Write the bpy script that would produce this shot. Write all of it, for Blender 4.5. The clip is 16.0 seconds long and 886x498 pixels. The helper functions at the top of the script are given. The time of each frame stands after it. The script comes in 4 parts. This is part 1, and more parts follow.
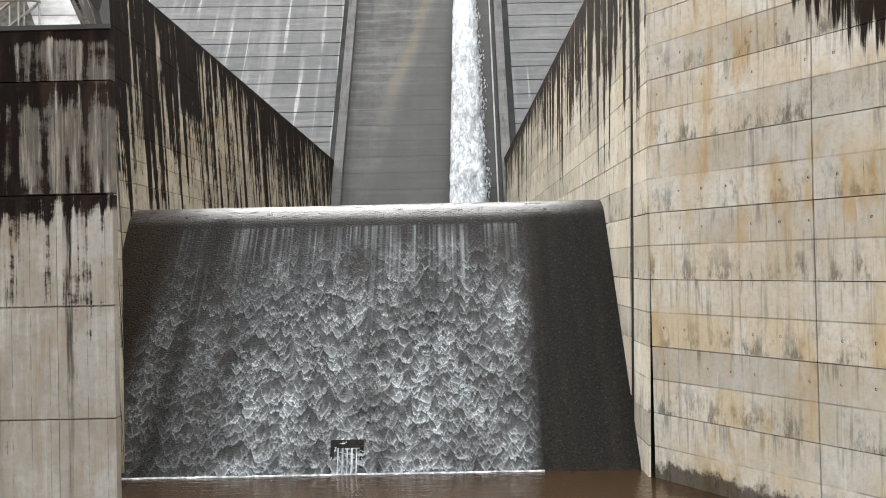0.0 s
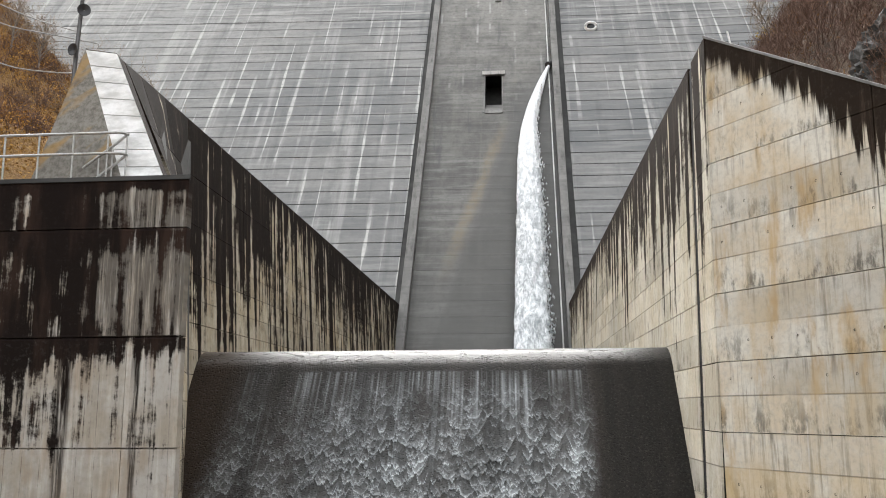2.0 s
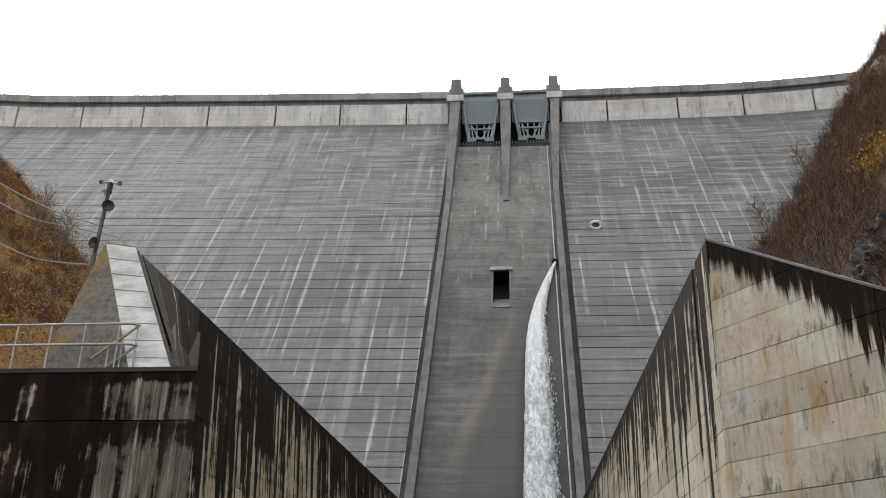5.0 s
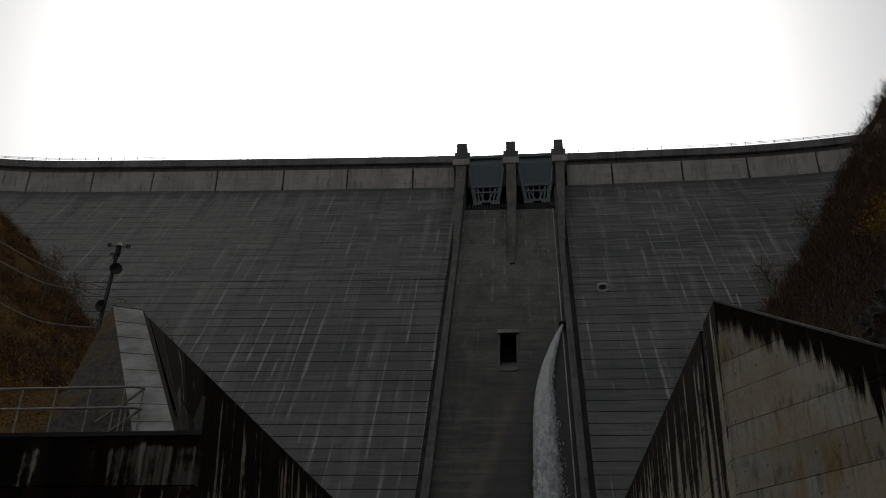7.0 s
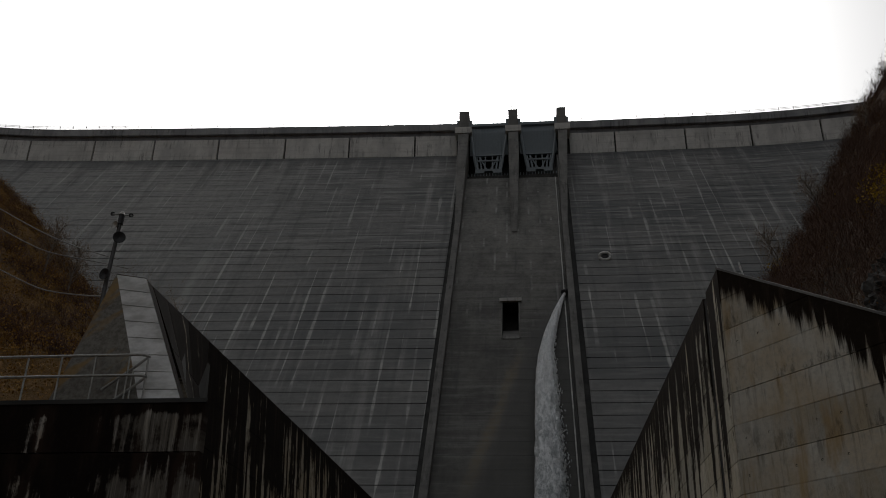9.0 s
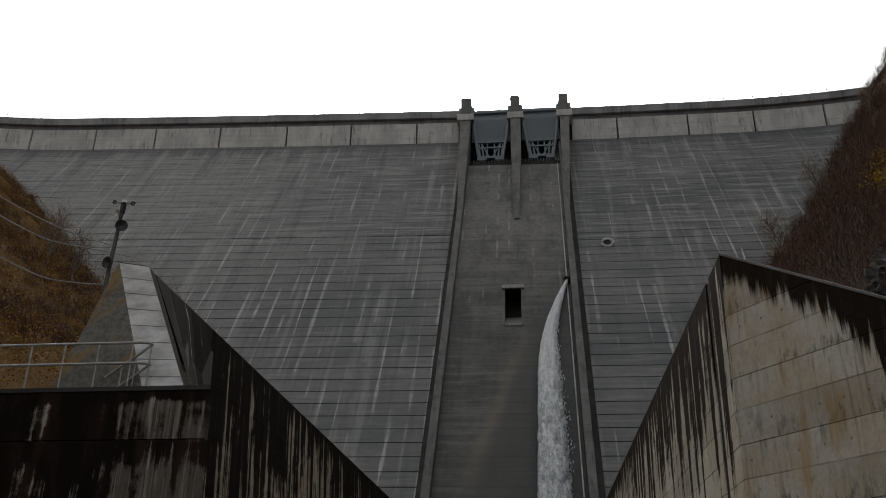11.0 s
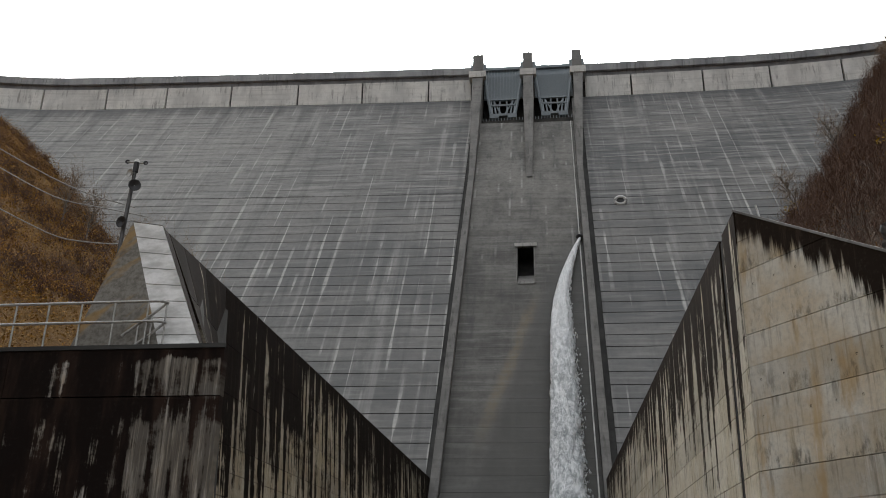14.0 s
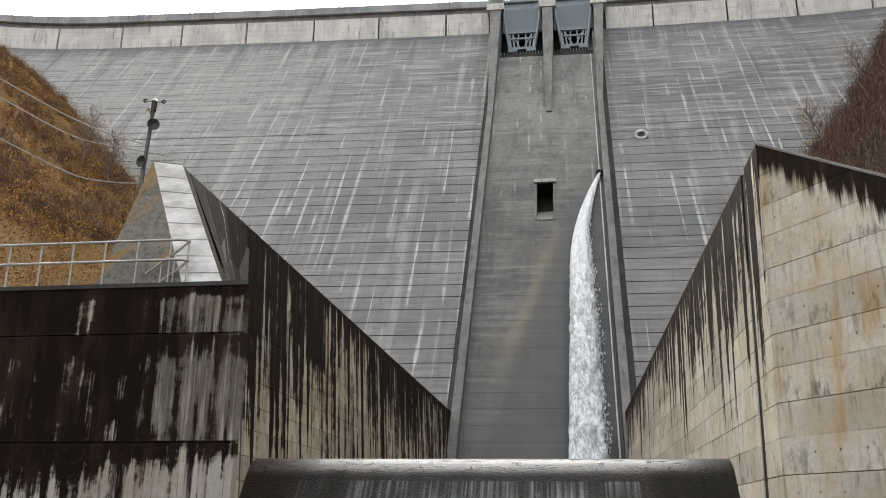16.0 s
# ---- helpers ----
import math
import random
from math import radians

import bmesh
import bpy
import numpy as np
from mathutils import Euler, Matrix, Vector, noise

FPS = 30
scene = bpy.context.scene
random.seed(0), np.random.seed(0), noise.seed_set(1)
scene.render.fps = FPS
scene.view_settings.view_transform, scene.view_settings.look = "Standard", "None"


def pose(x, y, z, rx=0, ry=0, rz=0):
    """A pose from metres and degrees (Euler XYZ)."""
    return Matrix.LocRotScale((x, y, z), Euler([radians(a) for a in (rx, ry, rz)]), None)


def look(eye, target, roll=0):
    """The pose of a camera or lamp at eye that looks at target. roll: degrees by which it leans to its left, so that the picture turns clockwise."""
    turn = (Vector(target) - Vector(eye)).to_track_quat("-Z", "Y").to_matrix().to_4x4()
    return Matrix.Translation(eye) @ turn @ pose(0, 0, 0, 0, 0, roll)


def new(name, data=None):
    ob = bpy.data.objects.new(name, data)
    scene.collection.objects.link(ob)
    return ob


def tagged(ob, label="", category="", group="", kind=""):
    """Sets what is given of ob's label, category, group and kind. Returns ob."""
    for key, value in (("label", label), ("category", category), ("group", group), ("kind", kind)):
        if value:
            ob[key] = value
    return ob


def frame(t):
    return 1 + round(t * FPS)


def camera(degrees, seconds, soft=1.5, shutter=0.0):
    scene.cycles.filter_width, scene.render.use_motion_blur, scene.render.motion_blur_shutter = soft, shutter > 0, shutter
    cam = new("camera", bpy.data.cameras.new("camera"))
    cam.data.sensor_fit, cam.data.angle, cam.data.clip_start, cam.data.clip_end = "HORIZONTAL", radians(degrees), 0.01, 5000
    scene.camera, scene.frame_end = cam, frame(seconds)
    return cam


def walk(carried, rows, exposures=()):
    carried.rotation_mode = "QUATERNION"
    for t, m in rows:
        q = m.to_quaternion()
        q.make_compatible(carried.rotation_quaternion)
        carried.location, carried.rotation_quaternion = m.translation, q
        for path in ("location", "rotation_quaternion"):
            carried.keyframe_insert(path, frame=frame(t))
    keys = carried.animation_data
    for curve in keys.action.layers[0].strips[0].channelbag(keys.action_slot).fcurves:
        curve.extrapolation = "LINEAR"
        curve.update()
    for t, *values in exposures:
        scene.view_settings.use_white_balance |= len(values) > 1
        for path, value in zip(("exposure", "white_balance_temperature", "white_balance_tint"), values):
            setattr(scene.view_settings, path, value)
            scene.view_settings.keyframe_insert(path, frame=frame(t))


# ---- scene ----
cam = camera(54.00, 16.0, soft=1.0)
PATH = [
    (0.0, pose(-0.000, 0.000, 4.950, 90.831, 1.250, 0.559)),
    (0.5, pose(0.028, 0.061, 4.937, 92.969, -0.144, 3.691)),
    (1.0, pose(0.037, 0.055, 4.951, 95.080, 0.163, 4.859)),
    (1.5, pose(0.028, 0.037, 4.973, 97.568, 0.132, 4.668)),
    (2.0, pose(0.039, 0.008, 4.988, 100.356, 0.293, 4.731)),
    (2.5, pose(0.037, -0.002, 5.002, 102.836, 0.181, 4.500)),
    (3.0, pose(0.044, -0.022, 5.011, 105.108, 0.155, 4.715)),
    (3.5, pose(0.047, -0.034, 5.024, 107.208, 0.026, 4.778)),
    (4.0, pose(0.043, -0.058, 5.020, 109.230, -0.312, 4.783)),
    (4.5, pose(0.042, -0.064, 5.024, 110.407, -0.512, 4.964)),
    (5.0, pose(0.047, -0.060, 5.035, 112.994, -0.629, 4.992)),
    (7.5, pose(0.031, -0.039, 5.000, 117.175, -0.694, 5.496)),
    (8.0, pose(0.023, -0.034, 4.993, 116.168, -0.673, 5.508)),
    (8.5, pose(0.024, -0.033, 4.997, 115.518, -0.638, 5.236)),
    (9.0, pose(0.013, -0.044, 5.001, 115.077, -0.684, 5.585)),
    (9.5, pose(0.024, -0.039, 4.992, 114.622, -0.606, 5.692)),
    (10.0, pose(0.019, -0.025, 4.989, 114.415, -0.569, 5.980)),
    (12.5, pose(0.014, -0.020, 4.998, 113.583, -0.408, 5.572)),
    (13.0, pose(0.017, -0.024, 4.979, 113.193, -0.572, 5.917)),
    (13.5, pose(0.013, -0.024, 4.979, 113.042, -0.708, 6.033)),
    (14.0, pose(0.017, -0.022, 4.977, 111.512, -0.637, 6.678)),
    (14.5, pose(0.016, -0.026, 4.984, 110.604, -0.529, 7.150)),
    (15.0, pose(0.010, -0.025, 4.972, 109.832, -0.552, 7.653)),
    (15.5, pose(0.003, -0.029, 4.970, 108.469, -0.557, 7.821)),
    (16.0, pose(0.011, -0.038, 4.962, 107.335, -0.585, 8.031)),
]
EXPOSURES = [(0.0, 1.3), (4.0, 0.9), (5.0, 0.5), (7.5, -2.75), (9.0, -2.25), (12.5, -0.6), (14.0, -0.22), (14.5, 0.08), (16.0, 0.72)]
walk(cam, PATH, EXPOSURES)

# ---------------------------------------------------------------- light
world = bpy.data.worlds.new("overcast_sky")
scene.world = world
world.use_nodes = True
wn, wl = world.node_tree.nodes, world.node_tree.links
wn.clear()
sky = wn.new("ShaderNodeTexSky")
sky.sky_type, sky.sun_disc = "NISHITA", False
sky.sun_elevation, sky.sun_rotation = radians(38), radians(-8)
sky.air_density, sky.dust_density, sky.ozone_density = 1.0, 6.0, 1.0
pale = wn.new("ShaderNodeHueSaturation")
pale.inputs["Saturation"].default_value = 0.12
pale.inputs["Value"].default_value = 2.45
cloud = wn.new("ShaderNodeMix")
cloud.data_type, cloud.blend_type = "RGBA", "ADD"
cloud.inputs[0].default_value = 1.0
cloud.inputs[7].default_value = (1.3, 1.37, 1.42, 1)
bg = wn.new("ShaderNodeBackground")
bg.inputs["Strength"].default_value = 0.15
wout = wn.new("ShaderNodeOutputWorld")
wl.new(sky.outputs[0], pale.inputs["Color"])
wl.new(pale.outputs[0], cloud.inputs[6])
wl.new(cloud.outputs[2], bg.inputs["Color"])
wl.new(bg.outputs[0], wout.inputs["Surface"])

sun_data = bpy.data.lights.new("sun", "SUN")
sun_data.energy, sun_data.angle, sun_data.color = 0.5, radians(40), (1.0, 0.98, 0.95)
sun = new("sun", sun_data)
sun.matrix_world = look((-14, 99, 78), (0, 0, 0))


# ---------------------------------------------------------------- node helpers
class Net:
    """Short hand for building one procedural material."""

    def __init__(self, name):
        self.mat = bpy.data.materials.new(name)
        self.mat.use_nodes = True
        self.t = self.mat.node_tree
        self.bsdf = self.t.nodes["Principled BSDF"]
        self.pos = self.t.nodes.new("ShaderNodeNewGeometry").outputs["Position"]
        self.sep = self.t.nodes.new("ShaderNodeSeparateXYZ")
        self.t.links.new(self.pos, self.sep.inputs[0])
        self.x, self.y, self.z = self.sep.outputs

    def put(self, socket, value):
        if isinstance(value, bpy.types.NodeSocket):
            self.t.links.new(value, socket)
        else:
            socket.default_value = value

    def math(self, op, a, b=0.0, clamp=False):
        n = self.t.nodes.new("ShaderNodeMath")
        n.operation, n.use_clamp = op, clamp
        self.put(n.inputs[0], a)
        self.put(n.inputs[1], b)
        return n.outputs[0]

    def add(self, a, b):
        return self.math("ADD", a, b)

    def mul(self, a, b, clamp=False):
        return self.math("MULTIPLY", a, b, clamp)

    def ramp(self, v, lo, hi, a=0.0, b=1.0):
        n = self.t.nodes.new("ShaderNodeMapRange")
        n.interpolation_type = "SMOOTHSTEP"
        for key, val in (("Value", v), ("From Min", lo), ("From Max", hi), ("To Min", a), ("To Max", b)):
            self.put(n.inputs[key], val)
        return n.outputs["Result"]

    def vec(self, x, y, z):
        n = self.t.nodes.new("ShaderNodeCombineXYZ")
        for i, v in enumerate((x, y, z)):
            self.put(n.inputs[i], v)
        return n.outputs[0]

    def noise(self, v, scale=1.0, detail=3.0, rough=0.55, distort=0.0):
        n = self.t.nodes.new("ShaderNodeTexNoise")
        self.put(n.inputs["Vector"], v)
        n.inputs["Scale"].default_value = scale
        n.inputs["Detail"].default_value = detail
        n.inputs["Roughness"].default_value = rough
        n.inputs["Distortion"].default_value = distort
        return n.outputs["Fac"]

    def voronoi(self, v, scale=1.0, feature="F1"):
        n = self.t.nodes.new("ShaderNodeTexVoronoi")
        n.feature = feature
        self.put(n.inputs["Vector"], v)
        n.inputs["Scale"].default_value = scale
        return n.outputs["Distance"]

    def mix(self, f, a, b):
        n = self.t.nodes.new("ShaderNodeMix")
        n.data_type = "RGBA"
        self.put(n.inputs[0], f)
        self.put(n.inputs[6], (*a, 1) if isinstance(a, tuple) else a)
        self.put(n.inputs[7], (*b, 1) if isinstance(b, tuple) else b)
        return n.outputs[2]

    def attr(self, name):
        n = self.t.nodes.new("ShaderNodeAttribute")
        n.attribute_name = name
        return n.outputs["Fac"]

    def rnd(self):
        return self.t.nodes.new("ShaderNodeObjectInfo").outputs["Random"]

    def island(self):
        n = self.t.nodes.new("ShaderNodeNewGeometry")
        return n.outputs["Random Per Island"]

    def done(self, color, rough=0.85, bump=None, strength=0.4, dist=0.02, metal=0.0, spec=0.3):
        self.put(self.bsdf.inputs["Base Color"], (*color, 1) if isinstance(color, tuple) else color)
        self.put(self.bsdf.inputs["Roughness"], rough)
        self.bsdf.inputs["Metallic"].default_value = metal
        self.bsdf.inputs["Specular IOR Level"].default_value = spec
        if bump is not None:
            n = self.t.nodes.new("ShaderNodeBump")
            n.inputs["Strength"].default_value, n.inputs["Distance"].default_value = strength, dist
            self.put(n.inputs["Height"], bump)
            self.t.links.new(n.outputs[0], self.bsdf.inputs["Normal"])
        return self.mat


# ---------------------------------------------------------------- materials
def dam_concrete():
    m = Net("weathered_dam_concrete")
    fine = m.noise(m.pos, 1.6, 6, 0.7)
    big = m.noise(m.vec(m.mul(m.x, 0.06), m.mul(m.y, 0.02), m.mul(m.z, 0.09)), 1.0, 5, 0.6)
    col = m.mix(m.ramp(big, 0.33, 0.67), (0.155, 0.16, 0.161), (0.24, 0.238, 0.23))
    # haze and sky brightness put into the colour: far left and upper lifts paler
    sky_haze = m.mul(m.ramp(m.add(m.x, m.mul(big, 30.0)), 6.0, -40.0), m.ramp(m.z, 26.0, 60.0, 0.3, 1.0))
    col = m.mix(m.mul(sky_haze, 0.55), col, (0.40, 0.395, 0.375))
    col = m.mix(m.mul(m.ramp(fine, 0.4, 0.72), 0.45), col, (0.14, 0.143, 0.143))
    # ragged horizontal wear along the boards, stronger on the old upper lifts
    upper = m.ramp(m.z, 49.0, 54.0)
    wob = m.mul(m.noise(m.vec(m.mul(m.x, 0.5), 1.0, 0.0), 1.0, 3), 0.35)
    bands = m.noise(m.vec(m.mul(m.x, 0.12), 0.0, m.mul(m.add(m.z, wob), 1.9)), 1.0, 4, 0.65)
    col = m.mix(m.mul(m.ramp(bands, 0.48, 0.66), m.ramp(upper, 0.0, 1.0, 0.25, 0.6)), col, (0.39, 0.385, 0.365))
    col = m.mix(m.mul(m.ramp(bands, 0.47, 0.34), m.ramp(upper, 0.0, 1.0, 0.2, 0.55)), col, (0.125, 0.127, 0.127))
    # lime runs down the form seams, broken and uneven
    seam = m.mul(m.add(m.x, m.mul(m.noise(m.vec(m.mul(m.x, 0.7), 5.0, m.mul(m.z, 0.05)), 1.0, 2), 0.9)), 1.0 / 1.75)
    cell = m.math("FLOOR", seam)
    off = m.math("ABSOLUTE", m.add(m.math("FRACT", seam), -0.5))
    here = m.noise(m.vec(m.mul(cell, 7.31), 3.0, m.mul(m.z, 0.085)), 1.0, 4, 0.6)
    wide = m.ramp(m.noise(m.vec(m.mul(cell, 3.7), 11.0, m.mul(m.z, 0.2)), 1.0, 2), 0.35, 0.7, 0.03, 0.13)
    lime = m.mul(m.ramp(m.math("DIVIDE", off, wide), 1.15, 0.35), m.ramp(here, 0.47, 0.60))
    lime = m.mul(lime, m.ramp(fine, 0.25, 0.6, 0.35, 1.0))
    col = m.mix(m.mul(lime, m.ramp(upper, 0.0, 1.0, 0.8, 0.5)), col, (0.60, 0.595, 0.565))
    # broad soft veils of lime
    run = m.noise(m.vec(m.mul(m.x, 0.55), 0.0, m.mul(m.z, 0.016)), 1.0, 4, 0.6)
    brk = m.noise(m.vec(m.mul(m.x, 0.35), 3.0, m.mul(m.z, 0.16)), 1.0, 5, 0.7)
    col = m.mix(m.mul(m.mul(m.ramp(run, 0.52, 0.66), m.ramp(brk, 0.38, 0.6)), 0.42), col, (0.46, 0.455, 0.43))
    dark = m.noise(m.vec(m.mul(m.x, 0.5), 7.0, m.mul(m.z, 0.05)), 1.0, 4, 0.6)
    col = m.mix(m.mul(m.ramp(dark, 0.52, 0.72), 0.45), col, (0.10, 0.103, 0.105))
    # shadow and stain painted dark under the crest band; seeping joint half way up
    shadow_stain = m.ramp(m.add(m.z, m.mul(m.add(run, -0.5), -7.0)), 74.0, 77.2)
    col = m.mix(m.mul(shadow_stain, 0.6), col, (0.115, 0.118, 0.122))
    seep = m.math("ABSOLUTE", m.add(m.add(m.z, -52.9), m.mul(fine, -0.25)))
    col = m.mix(m.mul(m.ramp(seep, 0.16, 0.05), m.mul(m.mul(m.ramp(brk, 0.40, 0.55), m.ramp(m.x, -4.0, -9.0)), 0.6)), col, (0.055, 0.052, 0.048))
    return m.done(col, 0.88, m.add(fine, bands), 0.35, 0.05, spec=0.1)


def chute_concrete():
    m = Net("wet_chute_concrete")
    fine = m.noise(m.pos, 1.8, 6, 0.7)
    mid = m.noise(m.vec(m.mul(m.x, 0.28), 0.0, m.mul(m.z, 0.2)), 1.0, 5, 0.65)
    run = m.noise(m.vec(m.mul(m.x, 0.9), 0.0, m.mul(m.z, 0.03)), 1.0, 4, 0.6)
    col = m.mix(m.ramp(mid, 0.35, 0.65), (0.092, 0.091, 0.087), (0.15, 0.147, 0.137))
    col = m.mix(m.mul(m.ramp(run, 0.5, 0.7), 0.35), col, (0.19, 0.185, 0.165))
    pale = m.ramp(m.z, 34.0, 60.0)
    col = m.mix(m.mul(pale, m.ramp(mid, 0.32, 0.62, 0.25, 0.9)), col, (0.25, 0.245, 0.226))
    bands = m.noise(m.vec(m.mul(m.x, 0.10), 0.0, m.mul(m.z, 1.7)), 1.0, 4, 0.65)
    col = m.mix(m.mul(m.ramp(bands, 0.47, 0.66), 0.45), col, (0.25, 0.247, 0.236))
    col = m.mix(m.mul(m.ramp(bands, 0.46, 0.34), 0.35), col, (0.07, 0.069, 0.064))
    col = m.mix(m.mul(m.ramp(fine, 0.42, 0.7), 0.4), col, (0.075, 0.074, 0.068))
    # chalky runs down the form seams of the dry upper part
    seam = m.mul(m.x, 1.0 / 1.5)
    off = m.math("ABSOLUTE", m.add(m.math("FRACT", seam), -0.5))
    here = m.noise(m.vec(m.mul(m.math("FLOOR", seam), 5.3), 2.0, m.mul(m.z, 0.25)), 1.0, 5, 0.7)
    chalk = m.mul(m.ramp(off, 0.13, 0.03), m.mul(m.ramp(here, 0.5, 0.62), m.ramp(m.z, 34.0, 50.0)))
    col = m.mix(m.mul(chalk, 0.6), col, (0.42, 0.42, 0.40))
    grime = m.noise(m.vec(m.mul(m.x, 0.6), 9.0, m.mul(m.z, 0.12)), 1.0, 5, 0.7)
    col = m.mix(m.mul(m.ramp(grime, 0.54, 0.68), 0.5), col, (0.075, 0.078, 0.08))
    # soaked strip beside the jet of water, its rim stained tan
    rim = m.add(m.add(m.x, 1.4), m.mul(m.add(m.z, -31.4), -0.29))
    rim = m.add(rim, m.mul(m.add(mid, -0.5), 2.2))
    wet = m.mul(m.ramp(rim, -0.3, 1.3), m.ramp(m.z, 45.0, 39.0))
    wet = m.math("MAXIMUM", wet, m.mul(m.ramp(m.z, 24.0, 12.0), 0.7))
    col = m.mix(m.mul(wet, 0.78), col, (0.068, 0.067, 0.062))
    tan = m.mul(m.ramp(m.math("ABSOLUTE", m.add(rim, 0.2)), 0.9, 0.1), m.mul(m.ramp(m.z, 36.0, 31.0), m.ramp(m.z, 15.0, 22.0)))
    col = m.mix(m.mul(tan, m.ramp(fine, 0.3, 0.65, 0.15, 0.5)), col, (0.23, 0.185, 0.125))
    return m.done(col, m.ramp(wet, 0.0, 1.0, 0.8, 0.5), m.add(fine, bands), 0.3, 0.04, spec=0.2)


def wall_concrete(name, ax, ay, top, slope, light, tan, dark, reach, lo, hi, freq, rust=0.0, joint=1.5, z0=1.46, band=0.5, tide=False):
    """Form-cast wall: streaks of black growth run down from the top edge, which stands at top + slope * along."""
    m = Net(name)
    along = m.add(m.mul(m.x, ax), m.mul(m.y, ay))
    fine = m.noise(m.pos, 9.0, 6, 0.7)
    mid = m.noise(m.pos, 0.8, 5, 0.65)
    col = m.mix(m.ramp(mid, 0.38, 0.62), light, tan)
    col = m.mix(m.mul(m.ramp(fine, 0.42, 0.7), 0.45), col, tuple(c * 0.55 for c in light))
    # each pour dried to its own tone
    pour = m.math("FLOOR", m.mul(m.add(m.z, -z0), 2.0 / joint))
    tone = m.noise(m.vec(m.mul(along, 0.12), m.mul(pour, 3.7), 0.0), 1.0, 1)
    col = m.mix(m.mul(m.ramp(tone, 0.42, 0.62), 0.4), col, (0.24, 0.225, 0.195))
    # form board marks and thin rain runs
    rain = m.noise(m.vec(m.mul(along, 9.0), 0.0, m.mul(m.z, 0.35)), 1.0, 4, 0.7)
    where = m.noise(m.vec(m.mul(along, 0.5), 2.0, m.mul(m.z, 0.7)), 1.0, 3)
    col = m.mix(m.mul(m.mul(m.ramp(rain, 0.5, 0.66), m.ramp(where, 0.35, 0.62)), 0.62), col, tuple(c * 0.32 for c in tan))
    chalk = m.noise(m.vec(m.mul(along, 6.0), 9.0, m.mul(m.z, 0.3)), 1.0, 3, 0.7)
    col = m.mix(m.mul(m.ramp(chalk, 0.58, 0.72), 0.3), col, tuple(min(0.8, c * 1.45) for c in light))
    # growth that hangs from the lift joints
    lift = m.math("FRACT", m.mul(m.add(m.z, -z0), 1.0 / joint))
    bloom = m.noise(m.vec(m.mul(along, 2.4), 5.0, m.mul(m.z, 0.9)), 1.0, 6, 0.75)
    col = m.mix(m.mul(m.mul(m.ramp(bloom, 0.50, 0.62), m.ramp(lift, 0.75, 0.0)), 0.6), col, (0.085, 0.078, 0.066))
    drip = m.noise(m.vec(m.mul(along, 5.0), 13.0, m.mul(m.z, 0.5)), 1.0, 3, 0.7)
    col = m.mix(m.mul(m.mul(m.ramp(drip, 0.52, 0.66), m.ramp(lift, 0.55, 1.0)), 0.55), col, (0.07, 0.06, 0.05))
    half = m.math("ABSOLUTE", m.add(lift, -0.5))
    col = m.mix(m.mul(m.mul(m.ramp(half, 0.016, 0.004), m.ramp(where, 0.3, 0.55)), 0.7), col, (0.09, 0.08, 0.065))
    if rust:
        rr = m.noise(m.vec(m.mul(along, 1.3), 11.0, m.mul(m.z, 0.4)), 1.0, 4, 0.6)
        col = m.mix(m.mul(m.ramp(rr, 0.53, 0.68), rust), col, (0.42, 0.27, 0.10))
    if tide:
        weep = m.noise(m.vec(m.mul(along, 0.7), 41.0, m.mul(pour, 2.3)), 1.0, 3, 0.6)
        col = m.mix(m.mul(m.mul(m.ramp(weep, 0.46, 0.62), m.ramp(lift, 1.0, 0.35)), 0.5), col, (0.50, 0.37, 0.19))
        grime = m.mul(m.ramp(bloom, 0.46, 0.60), m.ramp(lift, 0.42, 0.02))
        col = m.mix(m.mul(m.mul(grime, m.ramp(where, 0.42, 0.58)), 0.6), col, (0.11, 0.105, 0.09))
    below = m.add(m.add(m.mul(along, slope), top), m.mul(m.z, -1.0))
    s1 = m.noise(m.vec(m.mul(along, freq), 0.0, m.mul(m.z, 0.07)), 1.0, 4, 0.65)
    s2 = m.noise(m.vec(m.mul(along, freq * 0.25), 4.0, m.mul(m.z, 0.12)), 1.0, 3, 0.6)
    s3 = m.noise(m.vec(m.mul(along, 1.6), 17.0, m.mul(m.z, 1.6)), 1.0, 5, 0.7)
    body = m.add(m.add(m.mul(s1, 0.8), m.mul(s2, 0.6)), m.mul(s3, 0.25))
    need = m.ramp(below, 0.0, reach, lo, hi)
    black = m.ramp(m.add(body, m.mul(need, -1.0)), -0.02, 0.035)
    # unbroken dark growth just below the top edge, with a ragged lower rim
    rim = m.ramp(m.add(below, m.mul(m.add(s1, -0.5), -band * 7.0)), band * 1.25, band * 0.85)
    black = m.math("MAXIMUM", black, rim)
    if tide:
        # a ragged fringe hangs from the coping, short at the corner and longer outwards
        tongue = m.add(m.mul(m.noise(m.vec(m.mul(along, 5.5), 51.0, m.mul(m.z, 0.22)), 1.0, 4, 0.7), 1.1), m.mul(s2, 0.5))
        hang = m.mul(m.ramp(along, -13.2, -7.0, 0.42, 1.75), m.ramp(tongue, 0.5, 1.1, 0.25, 1.6))
        soft = m.ramp(m.add(below, m.mul(hang, -1.0)), 0.28, -0.12)
        lines = m.mul(m.ramp(s1, 0.66, 0.72), m.ramp(m.add(below, m.mul(hang, -2.2)), 0.9, 0.0))
        black = m.math("MAXIMUM", soft, lines)
    # thin growth lets the concrete show as brown; thick growth is black
    film = m.noise(m.vec(m.mul(along, 3.0), 27.0, m.mul(m.z, 0.25)), 1.0, 5, 0.7)
    soot = m.mix(m.mul(m.ramp(film, 0.5, 0.7), 0.8), dark, tuple(c * 3.2 for c in dark))
